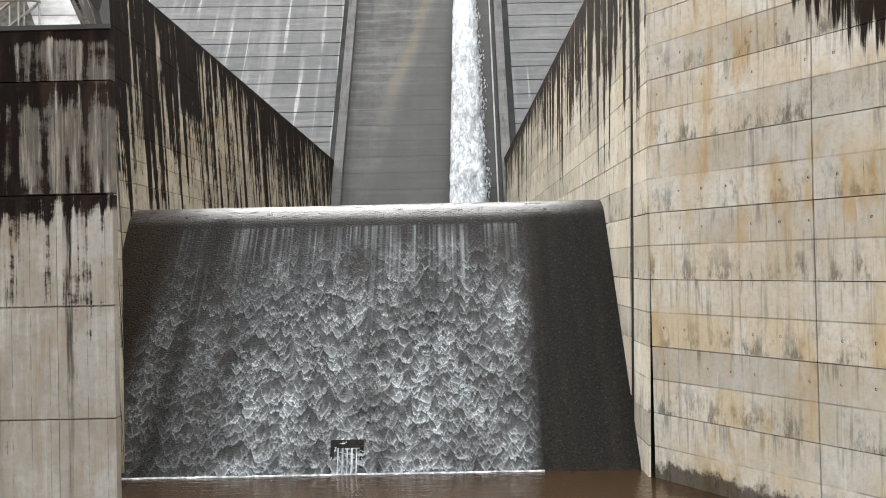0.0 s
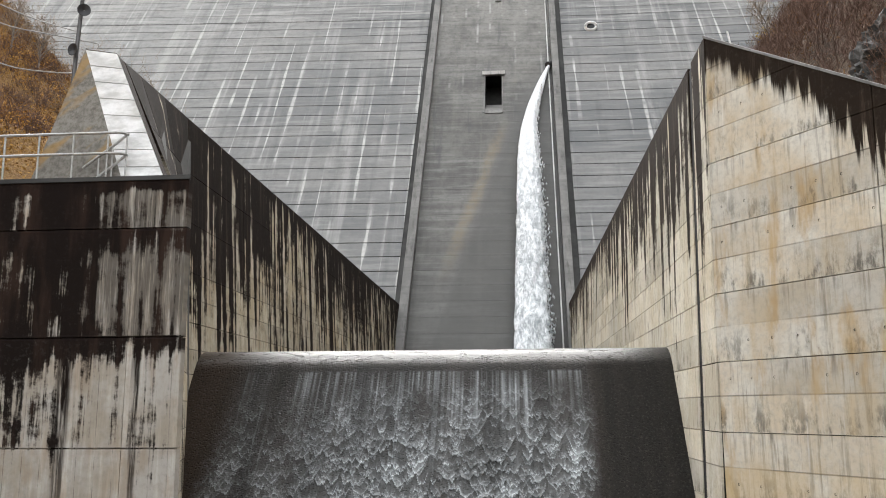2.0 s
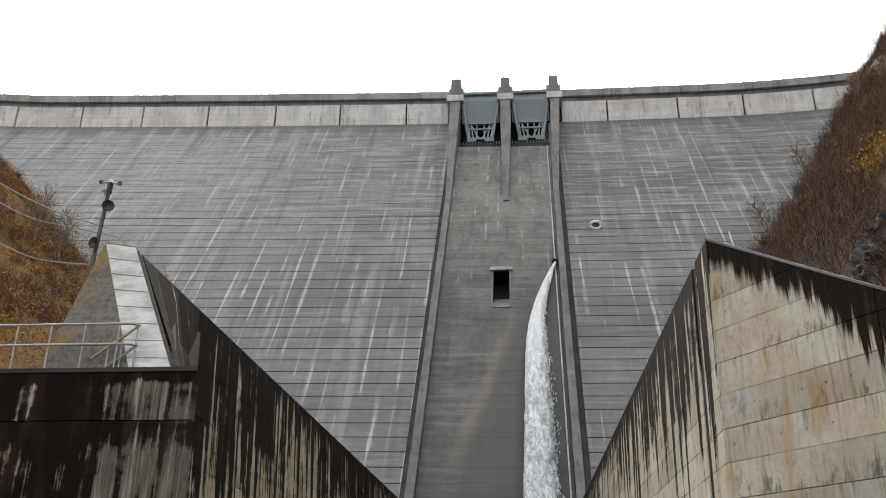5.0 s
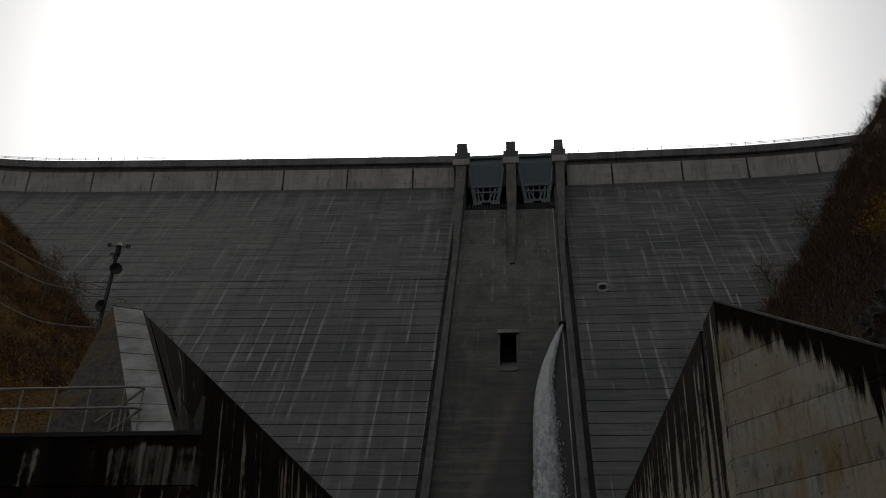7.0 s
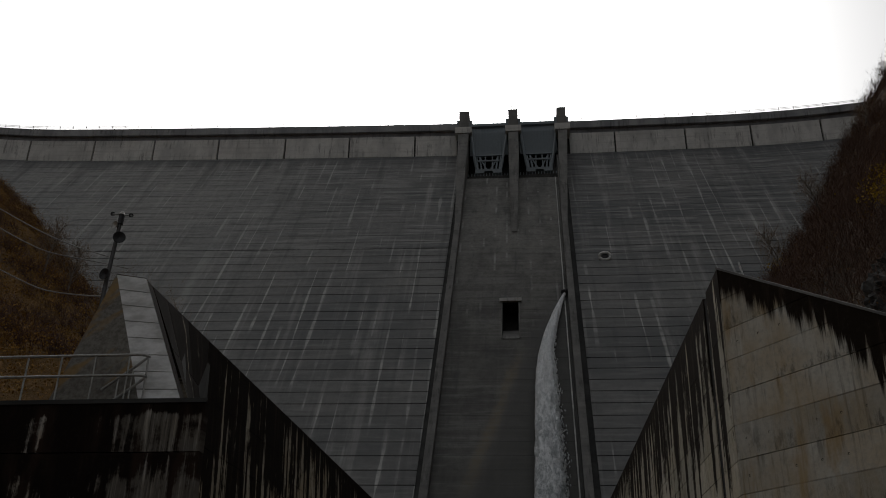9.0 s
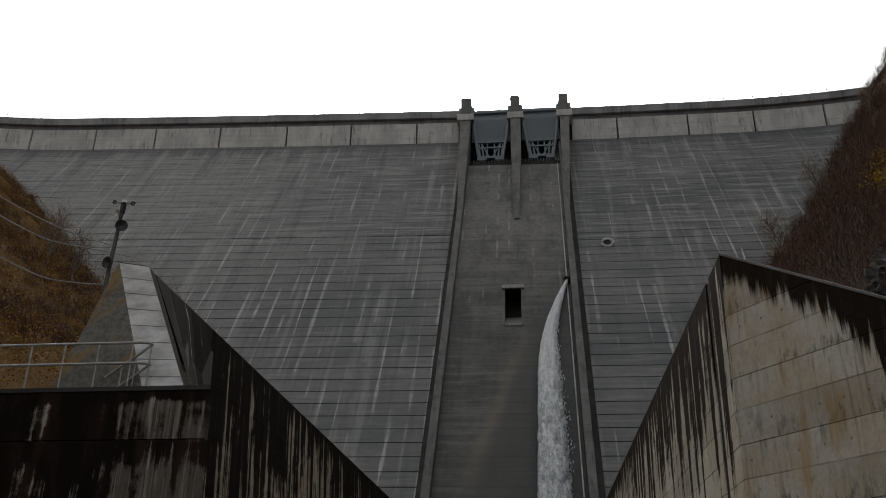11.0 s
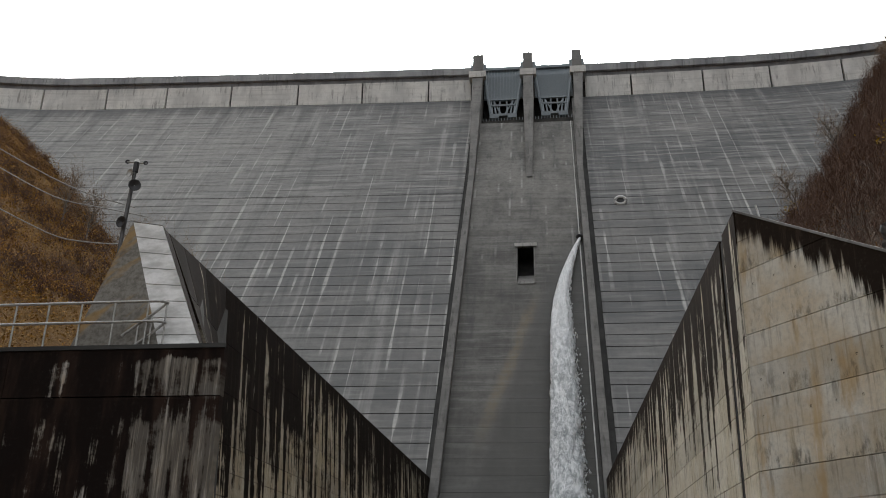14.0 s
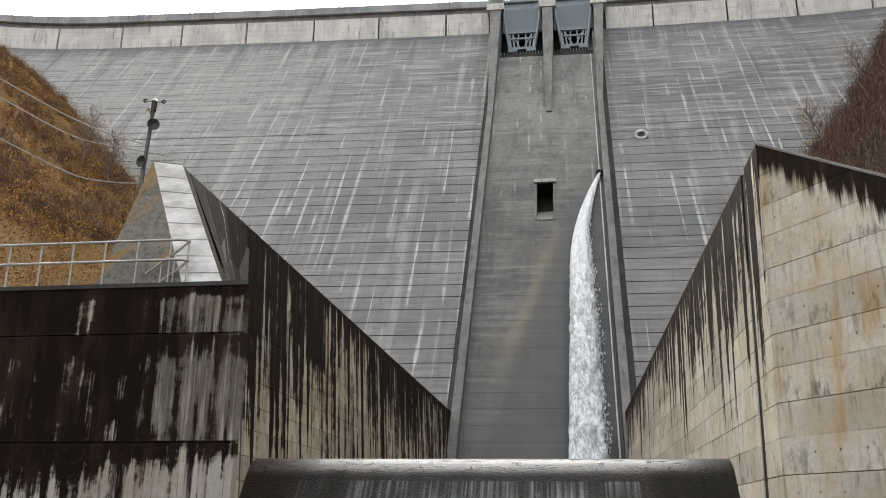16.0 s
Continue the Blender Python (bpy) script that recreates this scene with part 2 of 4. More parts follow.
    col = m.mix(m.mul(black, m.ramp(fine, 0.22, 0.5, 0.965, 1.0)), col, soot)
    if tide:
        # ragged algae mark along the water line
        mark = m.add(m.z, m.mul(m.noise(m.vec(m.mul(along, 1.8), 31.0, m.mul(m.z, 1.5)), 1.0, 4, 0.7), -1.1))
        col = m.mix(m.mul(m.ramp(mark, -0.12, -0.3), 0.85), col, (0.035, 0.026, 0.018))
    return m.done(col, 0.9, m.add(fine, m.mul(mid, 0.4)), 0.35, 0.02, spec=0.05)


def plain_concrete(name, a, b, scale=1.5, rough=0.85, stretch=1.0, drips=0.0):
    m = Net(name)
    fine = m.noise(m.pos, scale * 6, 5, 0.65)
    mid = m.noise(m.vec(m.x, m.y, m.mul(m.z, stretch)), scale, 4)
    col = m.mix(m.ramp(mid, 0.35, 0.68), a, b)
    col = m.mix(m.mul(m.ramp(fine, 0.45, 0.8), 0.4), col, tuple(c * 0.6 for c in a))
    if drips:
        run = m.noise(m.vec(m.mul(m.x, 2.2), m.mul(m.y, 0.4), m.mul(m.z, 0.22)), 1.0, 5, 0.7)
        where = m.noise(m.vec(m.mul(m.x, 0.22), 3.0, m.mul(m.z, 0.5)), 1.0, 3)
        col = m.mix(m.mul(m.mul(m.ramp(run, 0.5, 0.66), m.ramp(where, 0.38, 0.58)), drips), col, tuple(c * 0.28 for c in a))
        band = m.noise(m.vec(m.mul(m.x, 0.08), 6.0, m.mul(m.z, 2.4)), 1.0, 3, 0.6)
        col = m.mix(m.mul(m.ramp(band, 0.5, 0.66), drips * 0.5), col, tuple(c * 0.55 for c in a))
    return m.done(col, rough, fine, 0.3, 0.02)


def metal(name, color, rough=0.45, metallic=0.6):
    m = Net(name)
    n = m.noise(m.pos, 9.0, 4)
    col = m.mix(m.ramp(n, 0.4, 0.75), color, tuple(c * 0.65 for c in color))
    return m.done(col, rough, n, 0.1, 0.004, metal=metallic, spec=0.5)


M_DAM = dam_concrete()
M_CHUTE = chute_concrete()
M_GUIDE = plain_concrete("guide_wall_concrete", (0.15, 0.148, 0.14), (0.215, 0.21, 0.198), 0.6, stretch=0.3, drips=0.55)
# damp gutters; also the dark that stands for shade in recesses and the tunnel
M_GUTTER = plain_concrete("damp_and_shade_dark_concrete", (0.035, 0.035, 0.034), (0.06, 0.06, 0.057), 0.4)
M_BAND = plain_concrete("pale_crest_concrete", (0.66, 0.65, 0.615), (0.48, 0.475, 0.455), 0.45, stretch=0.4, drips=0.75)
M_PARAPET = plain_concrete("grey_parapet_concrete", (0.36, 0.365, 0.37), (0.23, 0.235, 0.245), 0.5, stretch=0.3, drips=0.7)
# ledge tone: the shade under the parapet is put into this colour
M_LEDGE = plain_concrete("shade_dark_ledge_concrete", (0.15, 0.15, 0.155), (0.23, 0.23, 0.235), 0.6, stretch=0.3, drips=0.6)
M_GAP = plain_concrete("black_joint_filler", (0.006, 0.005, 0.005), (0.012, 0.011, 0.010), 2.0)
M_CORE = plain_concrete("joint_concrete", (0.04, 0.04, 0.038), (0.06, 0.058, 0.054), 1.0)
M_LEFT = wall_concrete("streaked_basin_wall", 0.0, 1.0, 13.75, 0.0, (0.54, 0.49, 0.39), (0.43, 0.36, 0.25), (0.013, 0.009, 0.007), 9.0, 0.735, 0.88, 2.8, band=0.9)
M_RIGHT = wall_concrete("cream_basin_wall", 0.0, 1.0, 13.45, 0.0, (0.64, 0.60, 0.50), (0.55, 0.49, 0.37), (0.022, 0.016, 0.012), 7.5, 0.79, 0.98, 2.2, band=0.9)
M_WING = wall_concrete("cream_wing_wall", 0.53, -0.848, 4.66, -0.615, (0.66, 0.64, 0.565), (0.59, 0.52, 0.40), (0.022, 0.016, 0.012), 3.0, 0.74, 1.12, 3.0, rust=0.6, band=0.4, tide=True)


def block_concrete():
    """Wing wall beside the deck: growth hangs from every lift joint, thick above and broken into columns below."""
    m = Net("blackened_wing_wall")
    u = m.mul(m.add(m.x, 7.18), -1.0)
    fine = m.noise(m.pos, 9.0, 6, 0.7)
    mid = m.noise(m.pos, 1.1, 5, 0.65)
    col = m.mix(m.ramp(mid, 0.36, 0.64), (0.50, 0.475, 0.43), (0.40, 0.355, 0.29))
    col = m.mix(m.mul(m.ramp(fine, 0.45, 0.72), 0.35), col, (0.26, 0.235, 0.20))
    warm = m.noise(m.vec(m.mul(m.x, 2.0), 8.0, m.mul(m.z, 0.4)), 1.0, 4, 0.6)
    col = m.mix(m.mul(m.ramp(warm, 0.52, 0.66), 0.4), col, (0.33, 0.235, 0.15))
    # form-board grid
    gv = m.math("ABSOLUTE", m.add(m.math("FRACT", m.mul(u, 1.0 / 0.405)), -0.5))
    gh = m.math("ABSOLUTE", m.add(m.math("FRACT", m.mul(m.add(m.z, -0.58), 1.0 / 2.4)), -0.5))
    worn = m.ramp(m.noise(m.vec(m.mul(m.x, 1.5), 2.0, m.mul(m.z, 1.5)), 1.0, 4, 0.7), 0.4, 0.6)
    grid = m.math("MAXIMUM", m.ramp(gv, 0.03, 0.01), m.ramp(gh, 0.008, 0.003))
    col = m.mix(m.mul(m.mul(grid, worn), 0.7), col, (0.11, 0.095, 0.08))
    # grey mottled film, thickest on the lift under the top band
    s1 = m.noise(m.vec(m.mul(m.x, 3.4), 0.0, m.mul(m.z, 0.16)), 1.0, 5, 0.65)
    thin = m.noise(m.vec(m.mul(m.x, 9.0), 4.0, m.mul(m.z, 0.5)), 1.0, 4, 0.7)
    blot = m.noise(m.vec(m.mul(m.x, 0.75), 6.0, m.mul(m.z, 0.8)), 1.0, 7, 0.72)
    third = m.ramp(m.z, 6.52, 6.58)
    film = m.mul(m.ramp(m.add(m.mul(s1, 0.5), m.mul(thin, 0.5)), 0.33, 0.52), m.ramp(third, 0.0, 1.0, 0.3, 0.92))
    col = m.mix(film, col, (0.085, 0.076, 0.065))
    # black growth: how much of it each lift carries
    lift = m.math("FRACT", m.mul(m.add(m.z, -1.78), 1.0 / 2.4))
    far = m.ramp(u, 1.6, 3.2)
    need = m.ramp(m.z, 4.10, 4.24, 0.60, 0.535)
    need = m.add(need, m.mul(m.ramp(m.z, 6.50, 6.62), -0.03))
    need = m.add(need, m.mul(m.ramp(m.z, 8.98, 9.04), -0.015))
    need = m.add(need, m.mul(m.ramp(m.z, 6.5, 6.6), m.ramp(u, 2.3, 1.7, 0.0, 0.028)))
    need = m.add(need, m.mul(m.ramp(m.z, 4.1, 6.6), m.mul(far, -0.065)))
    need = m.add(need, m.mul(m.mul(m.ramp(lift, 0.62, 0.98), m.ramp(m.z, 3.5, 6.6, 0.3, 1.0)), -0.085))
    need = m.add(need, m.mul(m.ramp(m.z, 9.75, 10.02), -0.14))
    body = m.add(m.add(m.mul(s1, 0.46), m.mul(blot, 0.40)), m.mul(thin, 0.14))
    black = m.ramp(m.add(body, m.mul(need, -1.0)), -0.03, 0.03)
    # two old runs that never dry out
    for at, w in ((1.0, 0.09), (2.62, 0.22)):
        d = m.math("ABSOLUTE", m.add(m.add(u, -at), m.mul(m.add(s1, -0.5), 0.35)))
        low = m.ramp(m.z, 0.5, 5.0, 0.25, 1.0)
        black = m.math("MAXIMUM", black, m.mul(m.ramp(d, w, w * 0.45), m.mul(low, m.mul(m.ramp(m.z, 6.6, 6.5), m.ramp(thin, 0.3, 0.55)))))
    rust = m.noise(m.vec(m.mul(m.x, 1.6), 14.0, m.mul(m.z, 0.3)), 1.0, 4, 0.6)
    soot = m.mix(m.mul(m.ramp(rust, 0.46, 0.66), 0.8), (0.011, 0.008, 0.007), (0.034, 0.021, 0.016))
    col = m.mix(m.mul(black, m.ramp(fine, 0.22, 0.5, 0.94, 1.0)), col, soot)
    return m.done(col, 0.9, m.add(fine, m.mul(mid, 0.4)), 0.35, 0.02, spec=0.05)


M_BLOCK = block_concrete()
# white concrete; on the buttress slope its paleness stands in for sky light
M_RAMP = plain_concrete("white_and_skylit_concrete", (0.80, 0.80, 0.79), (0.50, 0.50, 0.48), 1.4, stretch=2.5, rough=0.5)


def hip_concrete():
    m = Net("ochre_stained_concrete")
    fine = m.noise(m.pos, 8.0, 5, 0.7)
    run = m.noise(m.vec(m.mul(m.x, 0.4), 0.0, m.add(m.mul(m.z, 1.1), m.mul(m.x, -0.9))), 1.0, 4, 0.6)
    col = m.mix(m.ramp(fine, 0.35, 0.7), (0.22, 0.21, 0.185), (0.12, 0.11, 0.095))
    col = m.mix(m.mul(m.ramp(run, 0.50, 0.60), 0.7), col, (0.30, 0.185, 0.06))
    dark = m.noise(m.vec(m.mul(m.x, 2.0), 3.0, m.add(m.mul(m.z, 2.2), m.mul(m.x, -1.6))), 1.0, 4, 0.7)
    col = m.mix(m.mul(m.ramp(dark, 0.52, 0.68), 0.6), col, (0.07, 0.06, 0.05))
    return m.done(col, 0.9, fine, 0.3, 0.02)


M_HIP = hip_concrete()
M_STEEL = metal("galvanised_steel", (0.42, 0.42, 0.40))
M_GATE = metal("grey_painted_gate_steel", (0.235, 0.27, 0.29), 0.55, 0.0)
M_DARK = metal("dark_weathered_steel", (0.10, 0.10, 0.10), 0.5, 0.3)
M_BLACK = metal("black_plastic", (0.02, 0.02, 0.022), 0.5, 0.0)


# ---------------------------------------------------------------- mesh helpers
def obj(name, verts, faces, mat, parent=None, label="", smooth=False):
    me = bpy.data.meshes.new(name)
    me.from_pydata([tuple(v) for v in verts], [], faces)
    me.materials.append(mat)
    me.validate()
    bm = bmesh.new()
    bm.from_mesh(me)
    bmesh.ops.recalc_face_normals(bm, faces=bm.faces)
    bm.to_mesh(me)
    bm.free()
    if smooth:
        me.shade_smooth()
    ob = new(name, me)
    ob.parent = parent
    if label:
        ob["label"] = label
    return ob


def base(name, at, label, category, group="", kind=""):
    e = new(name)
    e.location = at
    bpy.context.view_layer.update()
    return tagged(e, label, category, group, kind)


def part(name, verts, faces, mat, parent, label="", smooth=False):
    """A mesh given in world places, hung under a thing or part that stands unturned."""
    o = Vector((0, 0, 0))
    p = parent
    while p is not None:
        o += p.location
        p = p.parent
    return obj(name, [Vector(v) - o for v in verts], faces, mat, parent, label, smooth)


BOX = [(0, 1, 3, 2), (4, 6, 7, 5), (0, 4, 5, 1), (2, 3, 7, 6), (0, 2, 6, 4), (1, 5, 7, 3)]


def box(x0, x1, y0, y1, z0, z1):
    return [(x, y, z) for x in (x0, x1) for y in (y0, y1) for z in (z0, z1)], BOX


def merge(*pieces):
    verts, faces = [], []
    for v, f in pieces:
        k = len(verts)
        verts += list(v)
        faces += [tuple(i + k for i in g) for g in f]
    return verts, faces


def prism(outline, axis, a, b):
    """An outline of (u, v) drawn out along an axis: 'x' takes (y, z), 'y' takes (x, z), 'z' takes (x, y)."""
    put = {"x": lambda u, v, w: (w, u, v), "y": lambda u, v, w: (u, w, v), "z": lambda u, v, w: (u, v, w)}[axis]
    n = len(outline)
    verts = [put(u, v, a) for u, v in outline] + [put(u, v, b) for u, v in outline]
    faces = [tuple(range(n)), tuple(range(2 * n - 1, n - 1, -1))]
    faces += [(i, (i + 1) % n, n + (i + 1) % n, n + i) for i in range(n)]
    return verts, faces


def tube(points, r, sides=8, r2=None):
    pts = [Vector(p) for p in points]
    verts, faces = [], []
    for i, p in enumerate(pts):
        d = (pts[min(i + 1, len(pts) - 1)] - pts[max(i - 1, 0)]).normalized()
        u = d.orthogonal().normalized() if abs(d.z) > 0.95 else d.cross(Vector((0, 0, 1))).normalized()
        w = d.cross(u)
        rr = r if r2 is None else r + (r2 - r) * i / (len(pts) - 1)
        for k in range(sides):
            a = 2 * math.pi * k / sides
            verts.append(p + u * math.cos(a) * rr + w * math.sin(a) * rr)
    for i in range(len(pts) - 1):
        for k in range(sides):
            j = (k + 1) % sides
            faces.append((i * sides + k, i * sides + j, (i + 1) * sides + j, (i + 1) * sides + k))
    faces.append(tuple(range(sides - 1, -1, -1)))
    faces.append(tuple(range((len(pts) - 1) * sides, len(pts) * sides)))
    return verts, faces


def sheet(rows):
    """A grid of faces over rows of points."""
    n = len(rows[0])
    verts = [p for r in rows for p in r]
    faces = [(i * n + j, i * n + j + 1, (i + 1) * n + j + 1, (i + 1) * n + j) for i in range(len(rows) - 1) for j in range(n - 1)]
    return verts, faces


# ---------------------------------------------------------------- the dam
SLOPE, FOOT_Y, FOOT_Z = 0.72, 74.8, 14.65
BAND_Z, CREST_Z = 77.6, 83.4


def bow(x):
    """How far the dam's line bends downstream towards its ends."""
    left = 0.033 * (10 - x) + 0.00018 * (10 - x) ** 2 if x < 10 else 0.0
    far = 0.006 * (x + 74) ** 2 if x < -74 else 0.0
    return left + far + (0.0035 * (x - 30) ** 2 if x > 30 else 0.0)


def face_y(x, z):
    return FOOT_Y + SLOPE * (z - FOOT_Z) - bow(x)


def chute_l(z):
    return -8.85 + 0.5 * (z - 14) / 60


def chute_r(z):
    return 4.40 + 1.0 * (z - 14) / 60


dam = base("dam", (0, 100, 0), "tall grey concrete gravity dam with weathered horizontal lifts", "dam", kind="structure")


def span(a, b, step):
    n = max(1, int(round((b - a) / step)))
    return [a + (b - a) * i / n for i in range(n + 1)]


# core of the dam, a little behind the lifts, and its crest block
core_rows = []
for x in span(-150, -9.0, 5) + [-8.4, 4.2, 4.6] + span(5.0, 85, 5):
    back = 4.0 if -8.5 < x < 4.3 else 0.16
    core_rows.append([(x, face_y(x, -2) + back, -2), (x, face_y(x, BAND_Z) + back, BAND_Z - 0.05), (x, face_y(x, BAND_Z) + 0.35, BAND_Z), (x, face_y(x, BAND_Z) + 0.35, CREST_Z - 1.2),
                      (x, face_y(x, BAND_Z) + 9, CREST_Z - 1.2), (x, face_y(x, BAND_Z) + 9, -2)])
part("dam_core", *sheet(core_rows), M_CORE, dam, "dark concrete seen in the joints")


def course(name, x0f, x1f, z0, z1, out, mat, depth=0.3, step=5.0):
    rows = []
    for i, u in enumerate(span(0, 1, step / max(1.0, abs(x1f(z0) - x0f(z0))))):
        ring = []
        for z, d in ((z0, depth), (z0, 0.0), (z1, 0.0), (z1, depth)):
            x = x0f(z) + (x1f(z) - x0f(z)) * u
            ring.append((x, face_y(x, z) - out + d, z))
        rows.append(ring)
    v, f = sheet(rows)
    n = len(rows) - 1
    f += [(0, 1, 2, 3), tuple(n * 4 + k for k in (3, 2, 1, 0))]
    return part(name, v, f, mat, dam)


z = 2.0
while z < BAND_Z - 0.2:
    top = min(z + 1.5, BAND_Z)
    GAP = 0.085 if z < 52 else 0.05
    course("concrete_lift", lambda h: -150.0, lambda h: chute_l(h) - 1.32, z, top - GAP, 0.0, M_DAM)
    course("concrete_lift", lambda h: chute_r(h) + 1.42, lambda h: 85.0, z, top - GAP, 0.0, M_DAM)
    if z < 70.4:
        zt = min(top, 70.4) - 0.015
        if z > 36 and z < 42:
            course("chute_lift", lambda h: chute_l(h) + 0.02, lambda h: -2.70, z, zt, 0.0, M_CHUTE, 0.4)
            course("chute_lift", lambda h: -0.86, lambda h: chute_r(h) - 0.02, z, zt, 0.0, M_CHUTE, 0.4)
        else:
            course("chute_lift", lambda h: chute_l(h) + 0.02, lambda h: chute_r(h) - 0.02, z, zt, 0.0, M_CHUTE, 0.4)
    z += 1.5

# walls that lead the water down the chute, with gutters outside them
for side, xf, w in (("l", lambda h: chute_l(h) - 0.75, 0.75), ("r", chute_r, 0.75)):
    rows = []
    for h in span(2, 76, 6):
        y = face_y(0, h) if side == "r" else face_y(-9, h)
        rows.append([(xf(h), y + 0.6, h), (xf(h), y - 1.0, h), (xf(h) + w, y - 1.0, h), (xf(h) + w, y + 0.6, h)])
    part("guide_wall", *sheet(rows), M_GUIDE, dam, "raised concrete wall beside the chute")
    gx = (lambda h: chute_l(h) - 1.32) if side == "l" else (lambda h: chute_r(h) + 0.75)
    rows = [[(gx(h), face_y(gx(h), h) + 0.10, h), (gx(h) + 0.6, face_y(gx(h), h) + 0.10, h)] for h in span(2, 76, 6)]
    part("gutter", *sheet(rows), M_GUTTER, dam, "dark wet gutter")

# thin kerbs and pipes inside the chute
for xf in (lambda h: chute_l(h) + 1.15, lambda h: chute_r(h) - 0.45):
    rows = [[(xf(h), face_y(0, h) + 0.1, h), (xf(h), face_y(0, h) - 0.12, h), (xf(h) + 0.12, face_y(0, h) - 0.12, h), (xf(h) + 0.12, face_y(0, h) + 0.1, h)] for h in span(8, 70.2, 6)]
    part("kerb", *sheet(rows), M_BAND, dam, "thin pale kerb")

# pale band under the crest, panel by panel
JOINTS_L = [-150, -140, -129, -118, -107, -97, -91.4, -80.6, -70.0, -60.0, -49.3, -38.3, -27.8, -17.1, -10.2]
JOINTS_R = [7.6, 14.9, 25.9, 36.0, 46.4, 57, 68, 79, 85]
for line in (JOINTS_L, JOINTS_R):
    for a, b in zip(line, line[1:]):
        rows = []
        for x in span(a + 0.14, b - 0.14, 4):
            y = face_y(x, BAND_Z)
            rows.append([(x, y + 0.5, BAND_Z - 0.02), (x, y - 0.05, BAND_Z - 0.02), (x, y - 0.05, CREST_Z - 2.05), (x, y + 0.5, CREST_Z - 2.05)])
        v, f = sheet(rows)
        n = len(rows) - 1
        part("crest_panel", v, f + [(0, 1, 2, 3), tuple(n * 4 + k for k in (3, 2, 1, 0))], M_BAND, dam, "pale vertical concrete panel")
        rows = []
        for x in span(a, b, 4):
            y = face_y(x, BAND_Z)
            rows.append([(x, y + 1, CREST_Z - 1.25), (x, y - 0.45, CREST_Z - 1.25), (x, y - 0.45, CREST_Z), (x, y - 0.2, CREST_Z), (x, y - 0.2, CREST_Z - 0.9), (x, y + 1, CREST_Z - 0.9)])
        v, f = sheet(rows)
        # dark strip paints in the shade below the parapet
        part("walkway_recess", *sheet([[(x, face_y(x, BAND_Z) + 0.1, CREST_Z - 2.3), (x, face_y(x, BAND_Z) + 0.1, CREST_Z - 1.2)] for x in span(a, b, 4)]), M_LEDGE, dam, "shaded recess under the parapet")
        part("parapet", v, f, M_PARAPET, dam, "concrete crest parapet")

# railing along the crest
crest_rail = base("crest_railing", (0, 119, CREST_Z), "thin grey steel railing along the dam crest", "railing")
for line in ((-120, -10.2), (7.6, 80)):
    xs = span(line[0], line[1], 2.2)
    for zz in (0.2, 0.42):
        part("rail", *tube([(x, face_y(x, BAND_Z) - 0.6, CREST_Z + zz) for x in xs], 0.035, 4), M_STEEL, crest_rail)
    for x in xs:
        part("post", *tube([(x, face_y(x, BAND_Z) - 0.6, CREST_Z), (x, face_y(x, BAND_Z) - 0.6, CREST_Z + 0.5)], 0.06, 4), M_STEEL, crest_rail)

# ---------------------------------------------------------------- piers and gates
Y0 = face_y(0, BAND_Z)
for x0, x1, low in ((-9.95, -8.3, 50.0), (-1.95, -0.4, 56.6), (5.85, 7.3, 50.0)):
    mid = abs(x0 + 1.95) < 0.1
    pier = base("spillway_pier", ((x0 + x1) / 2, Y0, BAND_Z), "tall concrete pier between the spillway gates", "pier", "spillway piers")
    if mid:
        v = [(x0, face_y(0, 74) + 1, 74), (x0, face_y(0, 74) - 3.4, 74), (x1, face_y(0, 74) - 3.4, 74), (x1, face_y(0, 74) + 1, 74),
             (-1.6, face_y(0, 56.3) + 0.3, 56.3), (-1.6, face_y(0, 56.3) - 0.25, 56.3), (-0.85, face_y(0, 56.3) - 0.25, 56.3), (-0.85, face_y(0, 56.3) + 0.3, 56.3)]
        part("tapered_nose", v, [(0, 1, 5, 4), (1, 2, 6, 5), (2, 3, 7, 6), (4, 5, 6, 7), (0, 3, 2, 1)], M_GUIDE, pier)
    if mid:
        part("shaft", *prism([(Y0 - 6, 73.9), (Y0 - 2.2, 80.6), (Y0 + 4, 80.6), (Y0 + 4, 73.9)], "x", x0, x1), M_GUIDE, pier)
    else:
        b0 = chute_l(58) - 0.76 if x0 < 0 else chute_r(58) - 0.01
        b1, yb = b0 + 0.77, face_y(b0, 58)
        v = [(b0, yb + 0.5, 58), (b0, yb - 1.02, 58), (b1, yb - 1.02, 58), (b1, yb + 0.5, 58),
             (x0, Y0 + 4, 80.6), (x0, Y0 - 2.2, 80.6), (x1, Y0 - 2.2, 80.6), (x1, Y0 + 4, 80.6)]
        part("shaft", v, [(0, 1, 5, 4), (1, 2, 6, 5), (2, 3, 7, 6), (4, 5, 6, 7), (0, 3, 2, 1), (0, 4, 7, 3)], M_GUIDE, pier)
    part("cap", *box(x0 - 0.5, x1 + 0.5, Y0 - 2.4, Y0 + 3, 80.6, 81.7), M_BAND, pier, "pale projecting bracket slab")
    part("tower", *prism([(Y0 - 1.3, 81.7), (Y0 - 0.5, 85.95), (Y0 + 2.2, 85.95), (Y0 + 2.2, 81.7)], "x", x0, x1), M_GUIDE, pier)
    if mid:
        for dx in (0.5, 0.95):
            part("antenna", *tube([(x0 + dx, Y0 + 0.6, 85.9), (x0 + dx + 0.05, Y0 + 0.6, 87.9 - dx)], 0.07, 5), M_STEEL, pier, "thin antenna")
    part("hoist_housing", *box(x0 - 0.45, x1 + 0.45, Y0 + 0.2, Y0 + 2.0, 81.8, 84.6), M_GATE, pier, "blue-grey hoist housing")

